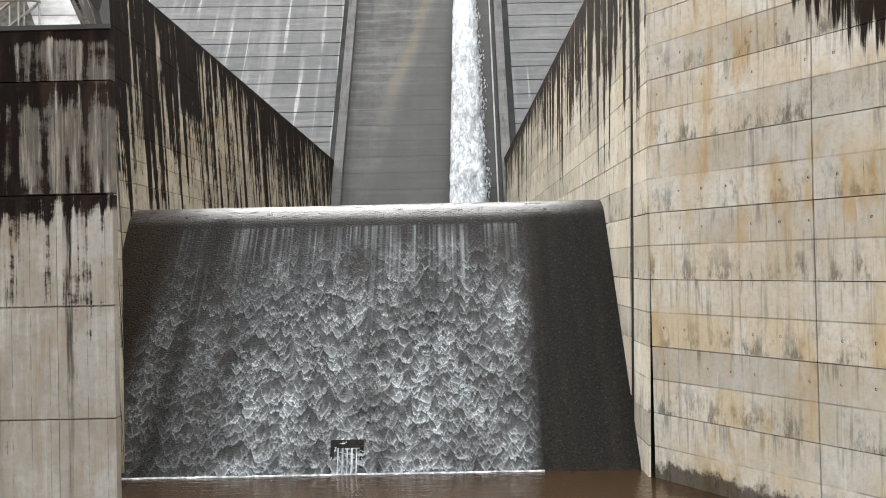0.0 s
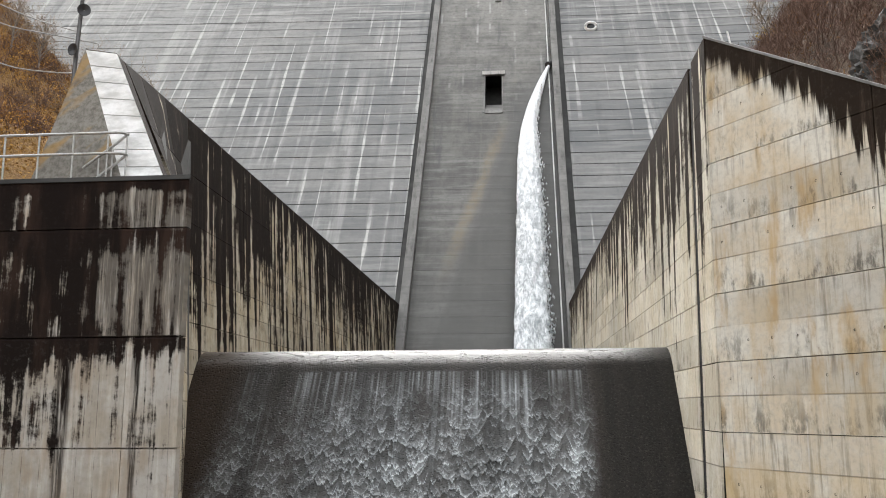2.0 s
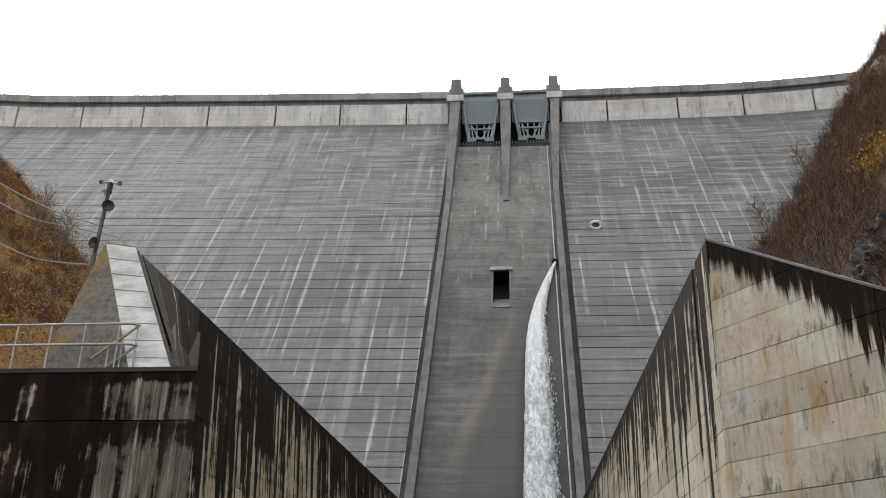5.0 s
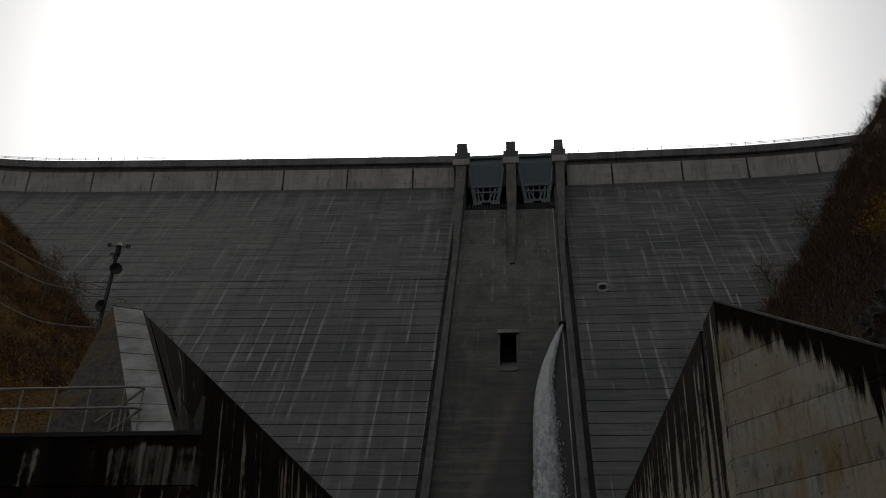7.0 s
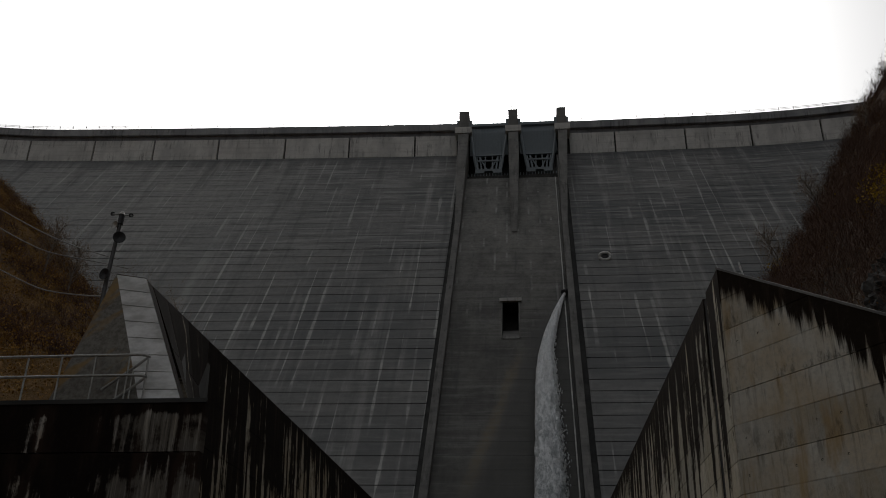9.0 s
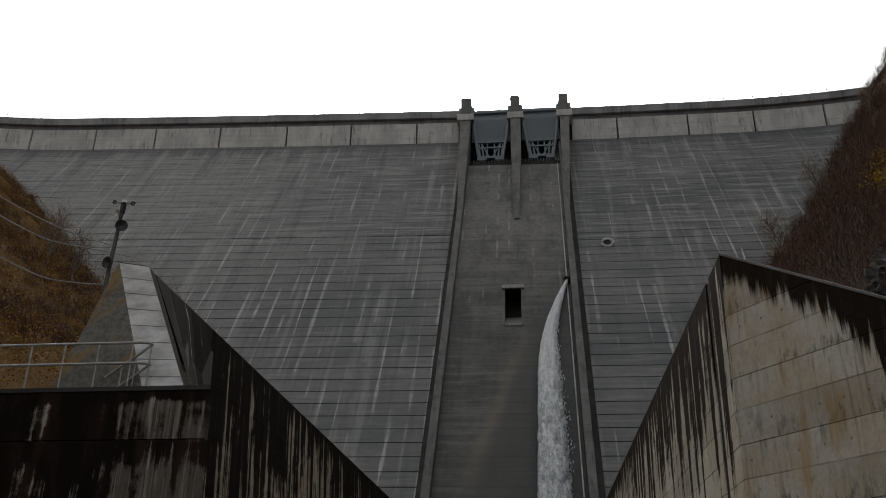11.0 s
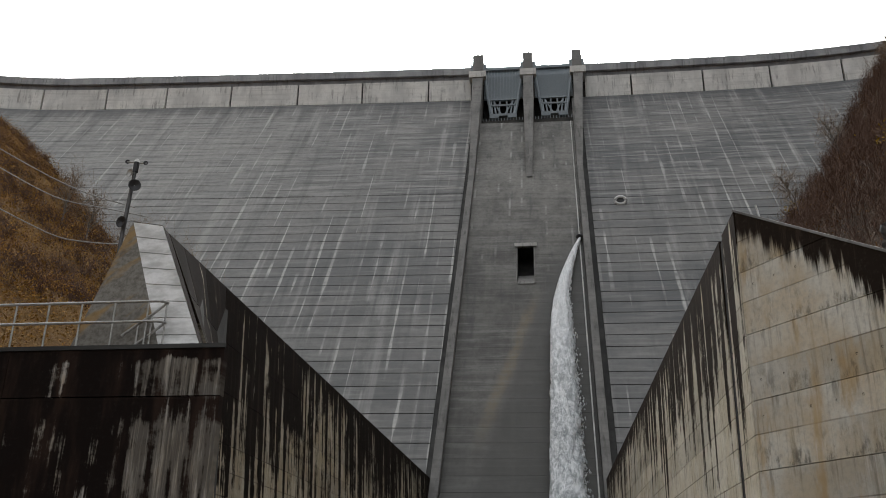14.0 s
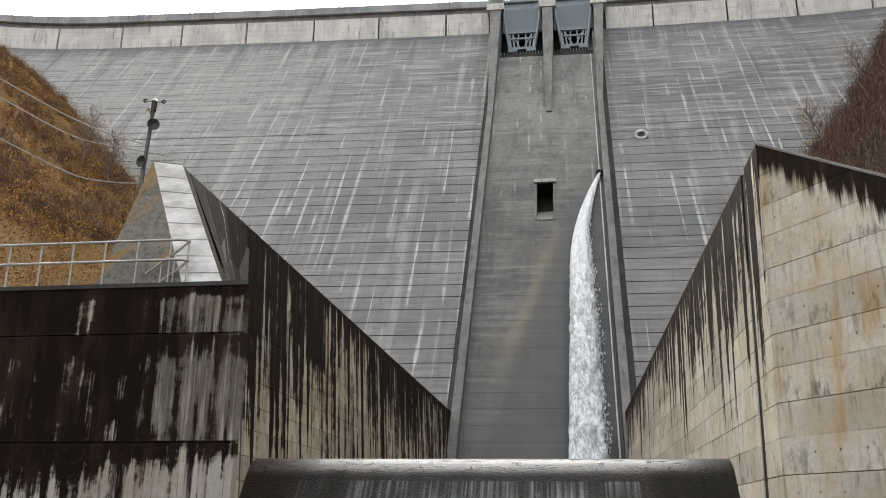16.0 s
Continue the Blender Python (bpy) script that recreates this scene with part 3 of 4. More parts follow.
for x0, x1 in ((-8.3, -1.95), (-0.4, 5.85)):
    gate = base("spillway_gate", ((x0 + x1) / 2, Y0, 74), "grey steel radial spillway gate with vertical ribs", "gate", "spillway gates")
    rows = []
    n = 24
    for i in range(n + 1):
        u = i / n
        xa = x0 + 0.15 + (x1 - x0 - 0.3) * u
        rows.append([(xa, Y0 + 0.6, 83.4), (xa, Y0 - 0.6, 81.5), (xa, Y0 - 1.3, 76.9)])
    skin = part("skin_plate", *sheet(rows), M_GATE, gate)
    for i in range(13):
        xa = x0 + 0.3 + (x1 - x0 - 0.6) * i / 12
        part("rib", *prism([(Y0 + 0.5, 83.3), (Y0 + 0.2, 83.3), (Y0 - 0.95, 81.5), (Y0 - 1.65, 77.0), (Y0 - 1.3, 77.0), (Y0 - 0.6, 81.5)], "x", xa - 0.05, xa + 0.05), M_GATE, skin)
    part("top_beam", *box(x0, x1, Y0 - 0.2, Y0 + 0.8, 83.1, 83.6), M_GATE, gate)
    part("walkway_beam", *box(x0 + 0.7, x1 - 0.7, Y0 - 1.85, Y0 - 1.2, 76.5, 76.9), M_GATE, gate)
    for sx, xe in ((1, x0 + 0.35), (-1, x1 - 0.35)):
        part("arm", *tube([(xe, Y0 - 1.2, 80.8), (xe + sx * 0.6, Y0 - 2.4, 75.6), (xe + sx * 1.0, Y0 - 2.9, 73.0)], 0.22, 6), M_GATE, gate)
        for top_dx, low_dx, r in ((0.9, 1.15, 0.16), (1.35, 1.7, 0.15), (1.3, 2.5, 0.12), (2.3, 2.2, 0.12)):
            part("arm", *tube([(xe + sx * top_dx, Y0 - 1.5, 76.6), (xe + sx * low_dx, Y0 - 2.8, 73.4)], r, 6), M_GATE, gate)
        part("trunnion", *box(xe + sx * 1.45 - 0.7, xe + sx * 1.45 + 0.7, Y0 - 3.2, Y0 - 2.5, 72.6, 73.3), M_GATE, gate)
    part("cross_tie", *box(x0 + 1.0, x1 - 1.0, Y0 - 2.3, Y0 - 2.1, 75.2, 75.45), M_GATE, gate)
    part("bearing_beam", *box(x0 + 2.2, x1 - 2.2, Y0 - 3.1, Y0 - 2.6, 73.0, 73.35), M_GATE, gate)
    # near-black backing: the recess shade is painted into the colour
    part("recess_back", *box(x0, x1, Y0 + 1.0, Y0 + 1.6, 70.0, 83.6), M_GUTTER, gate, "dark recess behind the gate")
    sill = part("sill", *box(x0, x1, face_y(0, 71.2) - 0.1, Y0 + 1.2, 70.4, 71.2), M_CORE, gate)
    for i in range(14):
        xa = x0 + 0.2 + (x1 - x0 - 0.4) * i / 13
        part("sill_post", *box(xa - 0.045, xa + 0.045, face_y(0, 71.2) + 0.05, face_y(0, 71.2) + 0.2, 71.2, 71.75), M_GATE, sill)

# ---------------------------------------------------------------- outlet window, pipe mouth and inspection ring
outlet = base("outlet_opening", (-1.78, 93, 40), "dark rectangular outlet opening with a pale lintel", "outlet")
wy = lambda h: face_y(0, h)
# tunnel lining coloured dark so the opening's shade is painted in
for xa in (-2.74, -0.86):
    part("tunnel_wall", *prism([(wy(36.4) + 0.05, 36.4), (wy(42.3) + 0.05, 42.3), (wy(42.3) + 3.6, 42.3), (wy(36.4) + 6, 36.4)], "x", xa, xa + 0.04), M_GUTTER, outlet, "dark tunnel side")
part("tunnel_roof", *box(-2.74, -0.82, wy(42.3) + 0.05, wy(42.3) + 4, 42.3, 42.4), M_GUTTER, outlet)
part("lintel", *box(-3.05, -0.5, wy(42.4) - 0.55, wy(42.4) + 0.3, 42.3, 42.7), M_BAND, outlet)
for xa in (-2.86, -0.86):
    part("jamb", *prism([(wy(36.4) - 0.22, 36.4), (wy(42.3) - 0.22, 42.3), (wy(42.3) + 0.2, 42.3), (wy(36.4) + 0.2, 36.4)], "x", xa, xa + 0.14), M_GUIDE, outlet)
part("apron", *prism([(wy(36.3) - 0.2, 36.3), (wy(36.6) + 0.4, 37.0), (wy(38.8) + 2.2, 38.7), (wy(38.8) + 2.2, 36.0), (wy(36.3) + 0.2, 36.0)], "x", -2.68, -0.88), M_GUIDE, outlet, "sloping concrete apron")

ring = base("pipe_ring", (9.99, face_y(10, 50.5), 50.5), "small white pipe mouth ring on the dam face", "pipe")
pts = [(9.99 + 0.68 * math.cos(a), face_y(10, 50.5) - 0.45, 50.5 + 0.5 * math.sin(a)) for a in np.linspace(0, 2 * math.pi, 25)]
part("rim", *tube(pts, 0.17, 6), M_RAMP, ring)
part("bore", *tube([(9.99, face_y(10, 50.5) - 0.3, 50.5), (9.99, face_y(10, 50.5) + 0.3, 50.5)], 0.45, 12), M_BLACK, ring)

# ---------------------------------------------------------------- stilling basin walls
WALL_Z, WALL_R = 13.72, 13.55
XL, XR = -9.40, 4.47
left_wall = base("basin_wall_left", (XL, 48, 0), "basin wall streaked black over cream concrete", "wall", kind="structure")
right_wall = base("basin_wall_right", (XR, 48, 0), "cream concrete basin wall with black streaks", "wall", kind="structure")


def left_x(y, z):
    """Inner face of the left wall: leaning, and flaring out at its near end."""
    x = XL - 0.33 * (z - 6.7) / 7.0
    k = max(0.0, min(1.0, (24.6 - y) / 5.6))
    bulge = max(0.0, 13.72 - z) / 3.4
    return x + k * 1.75 * min(1.0, bulge)


def right_x(y, z):
    return XR + 0.14 * (z - 6.7) / 7.0


def wall_panels(wall, xf, inner, ys, zs, mat, gap=0.022, thick=0.25):
    for z0, z1 in zip(zs, zs[1:]):
        for y0, y1 in zip(ys, ys[1:]):
            g = gap
            v = []
            for y in (y0 + 0.012, y1 - 0.012):
                for zz in (z0, z1 - g):
                    x = xf(y, zz)
                    v += [(x, y, zz), (x + inner * thick, y, zz)]
            part("concrete_panel", v, BOX, mat, wall)


zs_l = [0.2, 1.5, 3.0, 4.5, 6.0, 7.5, 9.0, 10.5, 12.0, WALL_Z]
ys_l = [20.2, 21.2, 22.8, 24.6, 30, 36, 42, 48, 54, 60, 66, 73.2]
wall_panels(left_wall, left_x, -1, ys_l, zs_l, M_LEFT)
rows = [[(left_x(y, 0) - 0.12, y, -1), (left_x(y, 10) - 0.12, y, 10), (left_x(y, WALL_Z) - 0.1, y, WALL_Z - 0.04), (left_x(y, WALL_Z) - 1.1, y, WALL_Z - 0.04), (left_x(y, WALL_Z) - 1.1, y, -1)] for y in span(20.25, 75.5, 2.5)]
part("wall_core", *sheet(rows), M_CORE, left_wall)

zs_r = [0.0, 1.46, 2.95, 4.45, 5.95, 7.45, 8.95, 10.45, 11.95, WALL_R]
ys_r = [21.62, 26, 31, 37, 43, 49, 55, 61, 67, 72.8]
wall_panels(right_wall, right_x, 1, ys_r, zs_r, M_RIGHT)
wall_panels(right_wall, right_x, 1, [19.68, 21.22], zs_r, M_RIGHT, thick=0.05)
rows = [[(right_x(y, 0) + 0.14, y, -1), (right_x(y, WALL_R) + 0.12, y, WALL_R - 0.04), (right_x(y, WALL_R) + 1.1, y, WALL_R - 0.04), (right_x(y, WALL_R) + 1.1, y, -1)] for y in (22.6, 75.0)]
part("wall_core", *sheet(rows), M_CORE, right_wall)
v = [(right_x(y, h) + d, y, h) for d in (0.03, 0.6) for y in (21.21, 21.64) for h in (-1.0, WALL_R - 0.1)]
part("joint_filler", v, BOX, M_GAP, right_wall, "black open joint")

# ---------------------------------------------------------------- right wing wall
WD = Vector((0.530, -0.848, 0))
WC = Vector((XR, 19.66, 0))
wing = base("wing_wall_right", WC, "cream concrete wing wall with lift joints, rust stains and black-streaked top", "wall", kind="structure")


def wing_top(s):
    return max(5.5, 13.52 - 0.615 * s)


WN = Vector((0.848, 0.530, 0))


def wing_at(s, h, depth=0.0):
    return WC + WD * s + WN * depth + Vector((0.15 * max(0.0, h - 7.0) / 6.5, 0, h))


seams = [0.0, 4.2, 8.6, 13.0, 18.0, 23.0]
for s0, s1 in zip(seams, seams[1:]):
    for z0, z1 in zip(zs_r[:-1], zs_r[1:-1] + [14.0]):
        if z0 >= wing_top(s0) - 0.05:
            continue
        g = 0.018 if z1 < 13 else 0
        out = [(s0 + 0.015, z0), (min(s1 - 0.015, (13.52 - z0) / 0.615 if z0 > 5.6 else 99), z0)]
        t0, t1 = min(z1 - g, wing_top(s0)), min(z1 - g, wing_top(s1))
        if t1 > z0 + 0.02:
            out.append((s1 - 0.015, t1))
        cut = [s for s in ((13.52 - (z1 - g)) / 0.615, (13.52 - z0) / 0.615) if s0 + 0.1 < s < s1 - 0.1]
        for s in sorted(cut, reverse=True):
            out.append((s, max(z0, wing_top(s) if wing_top(s) < z1 - g else z1 - g)))
        out.append((s0 + 0.015, t0))
        clean = []
        for p in out:
            if not clean or (abs(p[0] - clean[-1][0]) + abs(p[1] - clean[-1][1])) > 0.01:
                clean.append(p)
        if len(clean) < 3:
            continue
        v = [wing_at(s, h) for s, h in clean] + [wing_at(s, h, 0.25) for s, h in clean]
        n = len(clean)
        f = [tuple(range(n)), tuple(range(2 * n - 1, n - 1, -1))] + [(i, (i + 1) % n, n + (i + 1) % n, n + i) for i in range(n)]
        part("concrete_panel", v, f, M_WING, wing)
rows = [[wing_at(s, -1, 0.16), wing_at(s, wing_top(s) - 0.05, 0.16), wing_at(s, wing_top(s) - 0.05, 0.8), wing_at(s, -1, 0.8)] for s in span(0, 23, 1)]
part("wall_core", *sheet(rows), M_CORE, wing)
rows = [[wing_at(s, wing_top(s) + h, a) for a, h in ((-0.02, -0.03), (-0.015, 0.03), (0.4, 0.03), (0.4, -0.03))] for s in span(-0.05, 12.9, 1)]
part("coping", *sheet(rows), M_GUIDE, wing, "worn grey coping")

# ---------------------------------------------------------------- left wing wall with its deck
BX, BY, BZ = -7.18, 18.47, 10.15
block = base("wing_wall_left", (BX, BY, 0), "blackened concrete wing wall with pale patches and lift joints", "wall", kind="structure")
bz = [-0.6, 1.78, 4.18, 6.56, 9.0, BZ - 0.04]
bx = [-40, -34, -28, -22, -16.5, -12.4, -8.42, BX - 0.02]
for z0, z1 in zip(bz, bz[1:]):
    for x0, x1 in zip(bx, bx[1:]):
        part("concrete_panel", *box(x0 + 0.006, x1 - 0.006, BY, BY + 0.25, z0, z1 - 0.025), M_BLOCK, block)
part("wall_core", *prism([(-40, BY + 0.12), (BX - 0.05, BY + 0.12), (-9.3, 23.6), (-40, 23.6)], "z", -1, BZ - 0.1), M_BLOCK, block)
part("deck_slab", *prism([(-40, BY - 0.04), (BX + 0.02, BY - 0.04), (BX - 0.3, 19.15), (-8.6, 20.0), (-40, 30)], "z", BZ - 0.06, BZ + 0.04), M_GUTTER, block, "dark worn deck edge")

# sloping end of the basin wall above the deck
A1, A2 = (-10.62, 19.9, 13.95), (-9.72, 19.74, 13.74)
F1, F2 = (-9.0, 19.02, BZ), (-7.97, 19.02, BZ)
butt = base("wall_buttress", (-9, 19.5, BZ), "hipped concrete wall end, sloping face coloured pale for sky light", "buttress", kind="structure")
# slope slabs: brightness from the sky is put into their pale colour
for i in range(8):
    u0, u1 = i / 8, (i + 1) / 8 - 0.006
    quad = [Vector(F1).lerp(Vector(A1), u0), Vector(F2).lerp(Vector(A2), u0), Vector(F2).lerp(Vector(A2), u1), Vector(F1).lerp(Vector(A1), u1)]
    v = quad + [q + Vector((0, 0.25, -0.12)) for q in quad]
    part("slope_slab", v, [(0, 1, 2, 3), (7, 6, 5, 4), (0, 4, 5, 1), (1, 5, 6, 2), (2, 6, 7, 3), (3, 7, 4, 0)], M_RAMP, butt)
B1 = (-11.35, 19.05, BZ)
part("return_face", [F2, A2, (-9.75, 20.3, 13.7), (left_x(20.3, BZ) - 0.02, 20.3, BZ)], [(0, 1, 2, 3)], M_LEFT, butt)
part("hip", [F1, A1, B1, (-13.2, 23.5, BZ), (-9.6, 23.5, BZ), (-9.9, 23.5, 13.4), (-10.7, 23.5, 13.4), A2], [(0, 1, 2), (2, 1, 6, 3), (1, 7, 5, 6)], M_HIP, butt, "moss-stained leaning side")

# small form-tie holes in rows across the wing wall
holes, hole_faces = [], []
for row in range(9):
    for k in range(22):
        s = 0.35 + k * 0.62 + 0.05 * math.sin(k * 7 + row)
        h = zs_r[row] + (1.12 if row % 2 else 0.42)
        if h > wing_top(s) - 0.4 or (k * 5 + row * 3) % 4 == 0:
            continue
        c = wing_at(s, h, -0.006)
        n = len(holes)
        holes += [c + WD * (0.028 * math.cos(a)) + Vector((0, 0, 0.028 * math.sin(a))) for a in np.linspace(0, 2 * math.pi, 9)[:-1]]
        holes += [c + WN * 0.02]
        hole_faces += [(n + i, n + (i + 1) % 8, n + 8) for i in range(8)]
tagged(part("tie_holes", holes, hole_faces, M_GAP, wing, "small dark form-tie holes"), kind="stuff")

# ---------------------------------------------------------------- sub-dam and the water that runs over it
def wet_look(name, water):
    """Dark wet concrete, with white water over it where the sheet foams."""
    m = Net(name)
    fine = m.noise(m.pos, 12.0, 5, 0.7)
    grit = m.voronoi(m.vec(m.x, m.y, m.mul(m.z, 1.4)), 12.0)
    run = m.noise(m.vec(m.mul(m.x, 1.5), 0.0, m.mul(m.z, 0.12)), 1.0, 4)
    brown = m.ramp(m.x, -7.4, -8.6)
    col = m.mix(m.ramp(run, 0.35, 0.7), (0.013, 0.0115, 0.0095), (0.024, 0.020, 0.0165))
    col = m.mix(m.mul(brown, 0.8), col, (0.030, 0.019, 0.012))
    col = m.mix(m.mul(m.mul(m.ramp(grit, 0.2, 0.08), m.ramp(fine, 0.4, 0.6)), 0.5), col, (0.012, 0.011, 0.010))
    speck = m.noise(m.vec(m.mul(m.x, 1.2), m.y, m.z), 16.0, 4, 0.75)
    col = m.mix(m.mul(m.ramp(speck, 0.54, 0.66), 0.6), col, (0.055, 0.05, 0.044))
    col = m.mix(m.mul(m.ramp(speck, 0.46, 0.36), 0.7), col, (0.004, 0.004, 0.003))
    bump = m.add(m.mul(fine, 0.6), m.mul(m.ramp(grit, 0.1, 0.4), 1.0))
    if not water:
        return m.done(col, 0.6, bump, 0.9, 0.03, spec=0.08)
    foam = m.attr("foam")
    streak = m.noise(m.vec(m.mul(m.x, 14.0), 0.0, m.mul(m.z, 1.6)), 1.0, 4, 0.7)
    white = m.mul(foam, m.ramp(streak, 0.35, 0.62, 0.75, 1.1), clamp=True)
    col = m.mix(white, col, (0.76, 0.81, 0.83))
    # smooth glassy skin of water over the rounded crest, broken by small pits
    glass = m.mul(m.mul(m.ramp(m.z, 6.15, 6.5), m.ramp(m.x, 4.6, 2.6)), m.ramp(m.noise(m.vec(m.mul(m.x, 3.0), m.mul(m.y, 6.0), 0.0), 1.0, 5, 0.75), 0.62, 0.55))
    rough_now = m.add(m.mul(m.ramp(m.attr("wet"), 0.0, 0.5, 0.8, 0.5), m.add(1.0, m.mul(glass, -1.0))), m.mul(glass, 0.40))
    height_now = m.mul(m.add(bump, m.mul(streak, 0.8)), m.add(1.0, m.mul(glass, -0.9)))
    return m.done(col, rough_now, height_now, 0.9, 0.035, spec=0.16)


def pool_water():
    m = Net("muddy_pool_water")
    n = m.noise(m.vec(m.mul(m.x, 1.6), m.mul(m.y, 4.0), 0.0), 1.0, 4, 0.6)
    col = m.mix(m.ramp(n, 0.35, 0.65), (0.030, 0.017, 0.008), (0.048, 0.028, 0.013))
    return m.done(col, 0.12, n, 0.35, 0.06, spec=0.5)


def white_water():
    m = Net("white_jet_water")
    streak = m.noise(m.vec(m.mul(m.x, 2.6), m.mul(m.y, 0.3), m.mul(m.z, 0.9)), 1.0, 5, 0.7, 1.2)
    fine = m.noise(m.pos, 3.0, 5, 0.7)
    k = m.ramp(m.add(streak, m.mul(fine, 0.35)), 0.5, 0.85)
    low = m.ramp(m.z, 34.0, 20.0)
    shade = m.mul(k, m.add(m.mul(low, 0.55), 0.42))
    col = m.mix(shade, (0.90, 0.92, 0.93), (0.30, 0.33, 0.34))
    return m.done(col, 0.5, m.add(streak, fine), 0.8, 0.25, spec=0.3)


M_WET = wet_look("wet_dark_concrete", False)
M_FALL = wet_look("thin_falling_water", True)
M_POOL = pool_water()
M_JET = white_water()

# (y, z) down the downstream side, from behind the rounded crest to below the pool
CY, CZ, CR = 26.25, 5.35, 1.35
PROFILE = [(CY + CR * math.cos(a), CZ + CR * math.sin(a)) for a in np.linspace(radians(75), radians(180 - 37.0), 14)]
PROFILE += [(PROFILE[-1][0] - 0.765 * h, PROFILE[-1][1] - h) for h in (1.2, 2.4, 3.6, 4.8, 6.0, 7.2)]
LEN = [0.0]
for p, q in zip(PROFILE, PROFILE[1:]):
    LEN.append(LEN[-1] + math.hypot(q[0] - p[0], q[1] - p[1]))


def down(s):
    """Place and outward direction at a length s down the profile."""
    i = max(0, min(len(LEN) - 2, int(np.searchsorted(LEN, s)) - 1))
    u = (s - LEN[i]) / (LEN[i + 1] - LEN[i])
    (y0, z0), (y1, z1) = PROFILE[i], PROFILE[i + 1]
    d = math.hypot(y1 - y0, z1 - z0)
    return y0 + (y1 - y0) * u, z0 + (z1 - z0) * u, -(z0 - z1) / d, -(y1 - y0) / d


sub = base("sub_dam", (-2.5, 25, 0), "low round-crested concrete weir, dark and wet", "weir", kind="structure")
part("weir_body", *prism(PROFILE + [(PROFILE[-1][0], -2), (28.0, -2), (28.0, PROFILE[0][1])], "x", XL - 0.2, XR + 0.2), M_WET, sub)
for xa in (-5.0, -0.1, 2.05):
    y, zz, ny, nz = down(5.0)
    pts = []
    for s in span(1.5, 8.0, 1):
        y, zz, ny, nz = down(s)
        pts.append((xa, y + ny * 0.004, zz + nz * 0.004))
    part("joint_line", *tube(pts, 0.014, 4), M_CORE, sub)

rng = np.random.default_rng(5)
NX, NS = 700, 560
gx = np.linspace(XL - 0.05, XR + 0.02, NX)
gs = np.linspace(0.0, LEN[-1] - 0.05, NS)
GX, GS = np.meshgrid(gx, gs)
height = np.zeros_like(GX)
crest = np.zeros_like(GX)
lobes = sorted(1.9 + 8.2 * rng.uniform() ** 0.8 for n in range(4200))[::-1]
for n, v in enumerate(lobes):
    u = rng.uniform(gx[0], gx[-1])
    big = rng.uniform() < 0.16
    w = (rng.uniform(0.12, 0.26) if big else rng.uniform(0.05, 0.12)) * (0.5 + v * 0.075)
    l = (rng.uniform(0.35, 0.9) if big else rng.uniform(0.10, 0.30)) * (0.5 + v * 0.075)
    amp = rng.uniform(0.3, 1.0) ** 1.3
    i0, i1 = np.searchsorted(gx, (u - 2.0 * w, u + 2.0 * w))
    j0, j1 = np.searchsorted(gs, (v - 3 * l, v + 0.1))
    dx = (GX[j0:j1, i0:i1] - u) / w
    front = v - (0.75 + 0.8 * amp) * w * dx * dx + 0.03 * np.sin(dx * 5 + n)
    d = front - GS[j0:j1, i0:i1]
    side = np.clip(1.25 - 0.42 * dx * dx, 0, 1)
    on = (d > 0) * side
    h = on * np.exp(-d / l)
    cover = np.clip(h * 3.0, 0, 1)
    height[j0:j1, i0:i1] = height[j0:j1, i0:i1] * (1 - cover) + h * amp * cover
    crest[j0:j1, i0:i1] = crest[j0:j1, i0:i1] * (1 - cover) + on * np.exp(-np.abs(d) / 0.028) * amp * cover
# more water runs down the middle than at the sides
slant = GX + 0.10 * (GS - 4.0)
flow = np.clip((slant + 8.3) / 0.7, 0, 1) * 0.45 + np.clip((slant + 6.2) / 1.4, 0, 1) * 0.55
flow *= np.clip((2.35 - 0.03 * GS - GX) / 0.6, 0, 1)
flow *= 1 - 0.7 * np.exp(-((slant + 6.9) / 0.28) ** 2) - 0.5 * np.exp(-((slant + 5.75) / 0.3) ** 2) - 0.5 * np.exp(-((GX + 2.15) / 0.14) ** 2) * np.clip((7 - GS) / 3, 0, 1)
thread = np.array([noise.noise((x * 2.1, 4.0, 0.0)) + 0.7 * noise.noise((x * 8.0, 1.0, 0.0)) + 0.5 * noise.noise((x * 19.0, 1.0, 0.0)) for x in gx])[None, :]
early = np.clip((GS - 1.75) / 0.08, 0, 1) * np.clip((4.0 - GS + thread * 2.5) / 2.6, 0, 1) * np.clip(0.15 + thread * 1.1, 0, 1)
build = np.clip((GS - 1.9) / 3.0, 0.0, 1)
patch = np.array([[noise.noise((x * 0.8, q * 0.5, 2.0)) + 0.6 * noise.noise((x * 2.3, q * 1.1, 6.0)) for x in gx[::10]] for q in gs[::10]])
patch = np.repeat(np.repeat(patch, 10, 0), 10, 1)[:NS, :NX]
for k in range(12):
    patch = (patch + np.roll(patch, 1, 0) + np.roll(patch, -1, 0) + np.roll(patch, 1, 1) + np.roll(patch, -1, 1)) / 5
foam = (0.78 * crest + 0.20 * height + 0.03) * build * np.clip(0.85 + 0.7 * patch, 0.25, 1.5) + early * np.clip(0.22 + 0.4 * patch, 0.04, 0.45)
foam = np.clip(foam * flow * 1.2, 0, 1)
wv, wf = [], []
for j in range(NS):
    y, zz, ny, nz = down(float(gs[j]))
    off = 0.012 + 0.06 * height[j] * flow[j] * build[j]
    for i in range(NX):
        wv.append((gx[i], y + ny * off[i], zz + nz * off[i]))
wf = [(j * NX + i, j * NX + i + 1, (j + 1) * NX + i + 1, (j + 1) * NX + i) for j in range(NS - 1) for i in range(NX - 1)]
fall = new("overflow_water", bpy.data.meshes.new("overflow_water"))
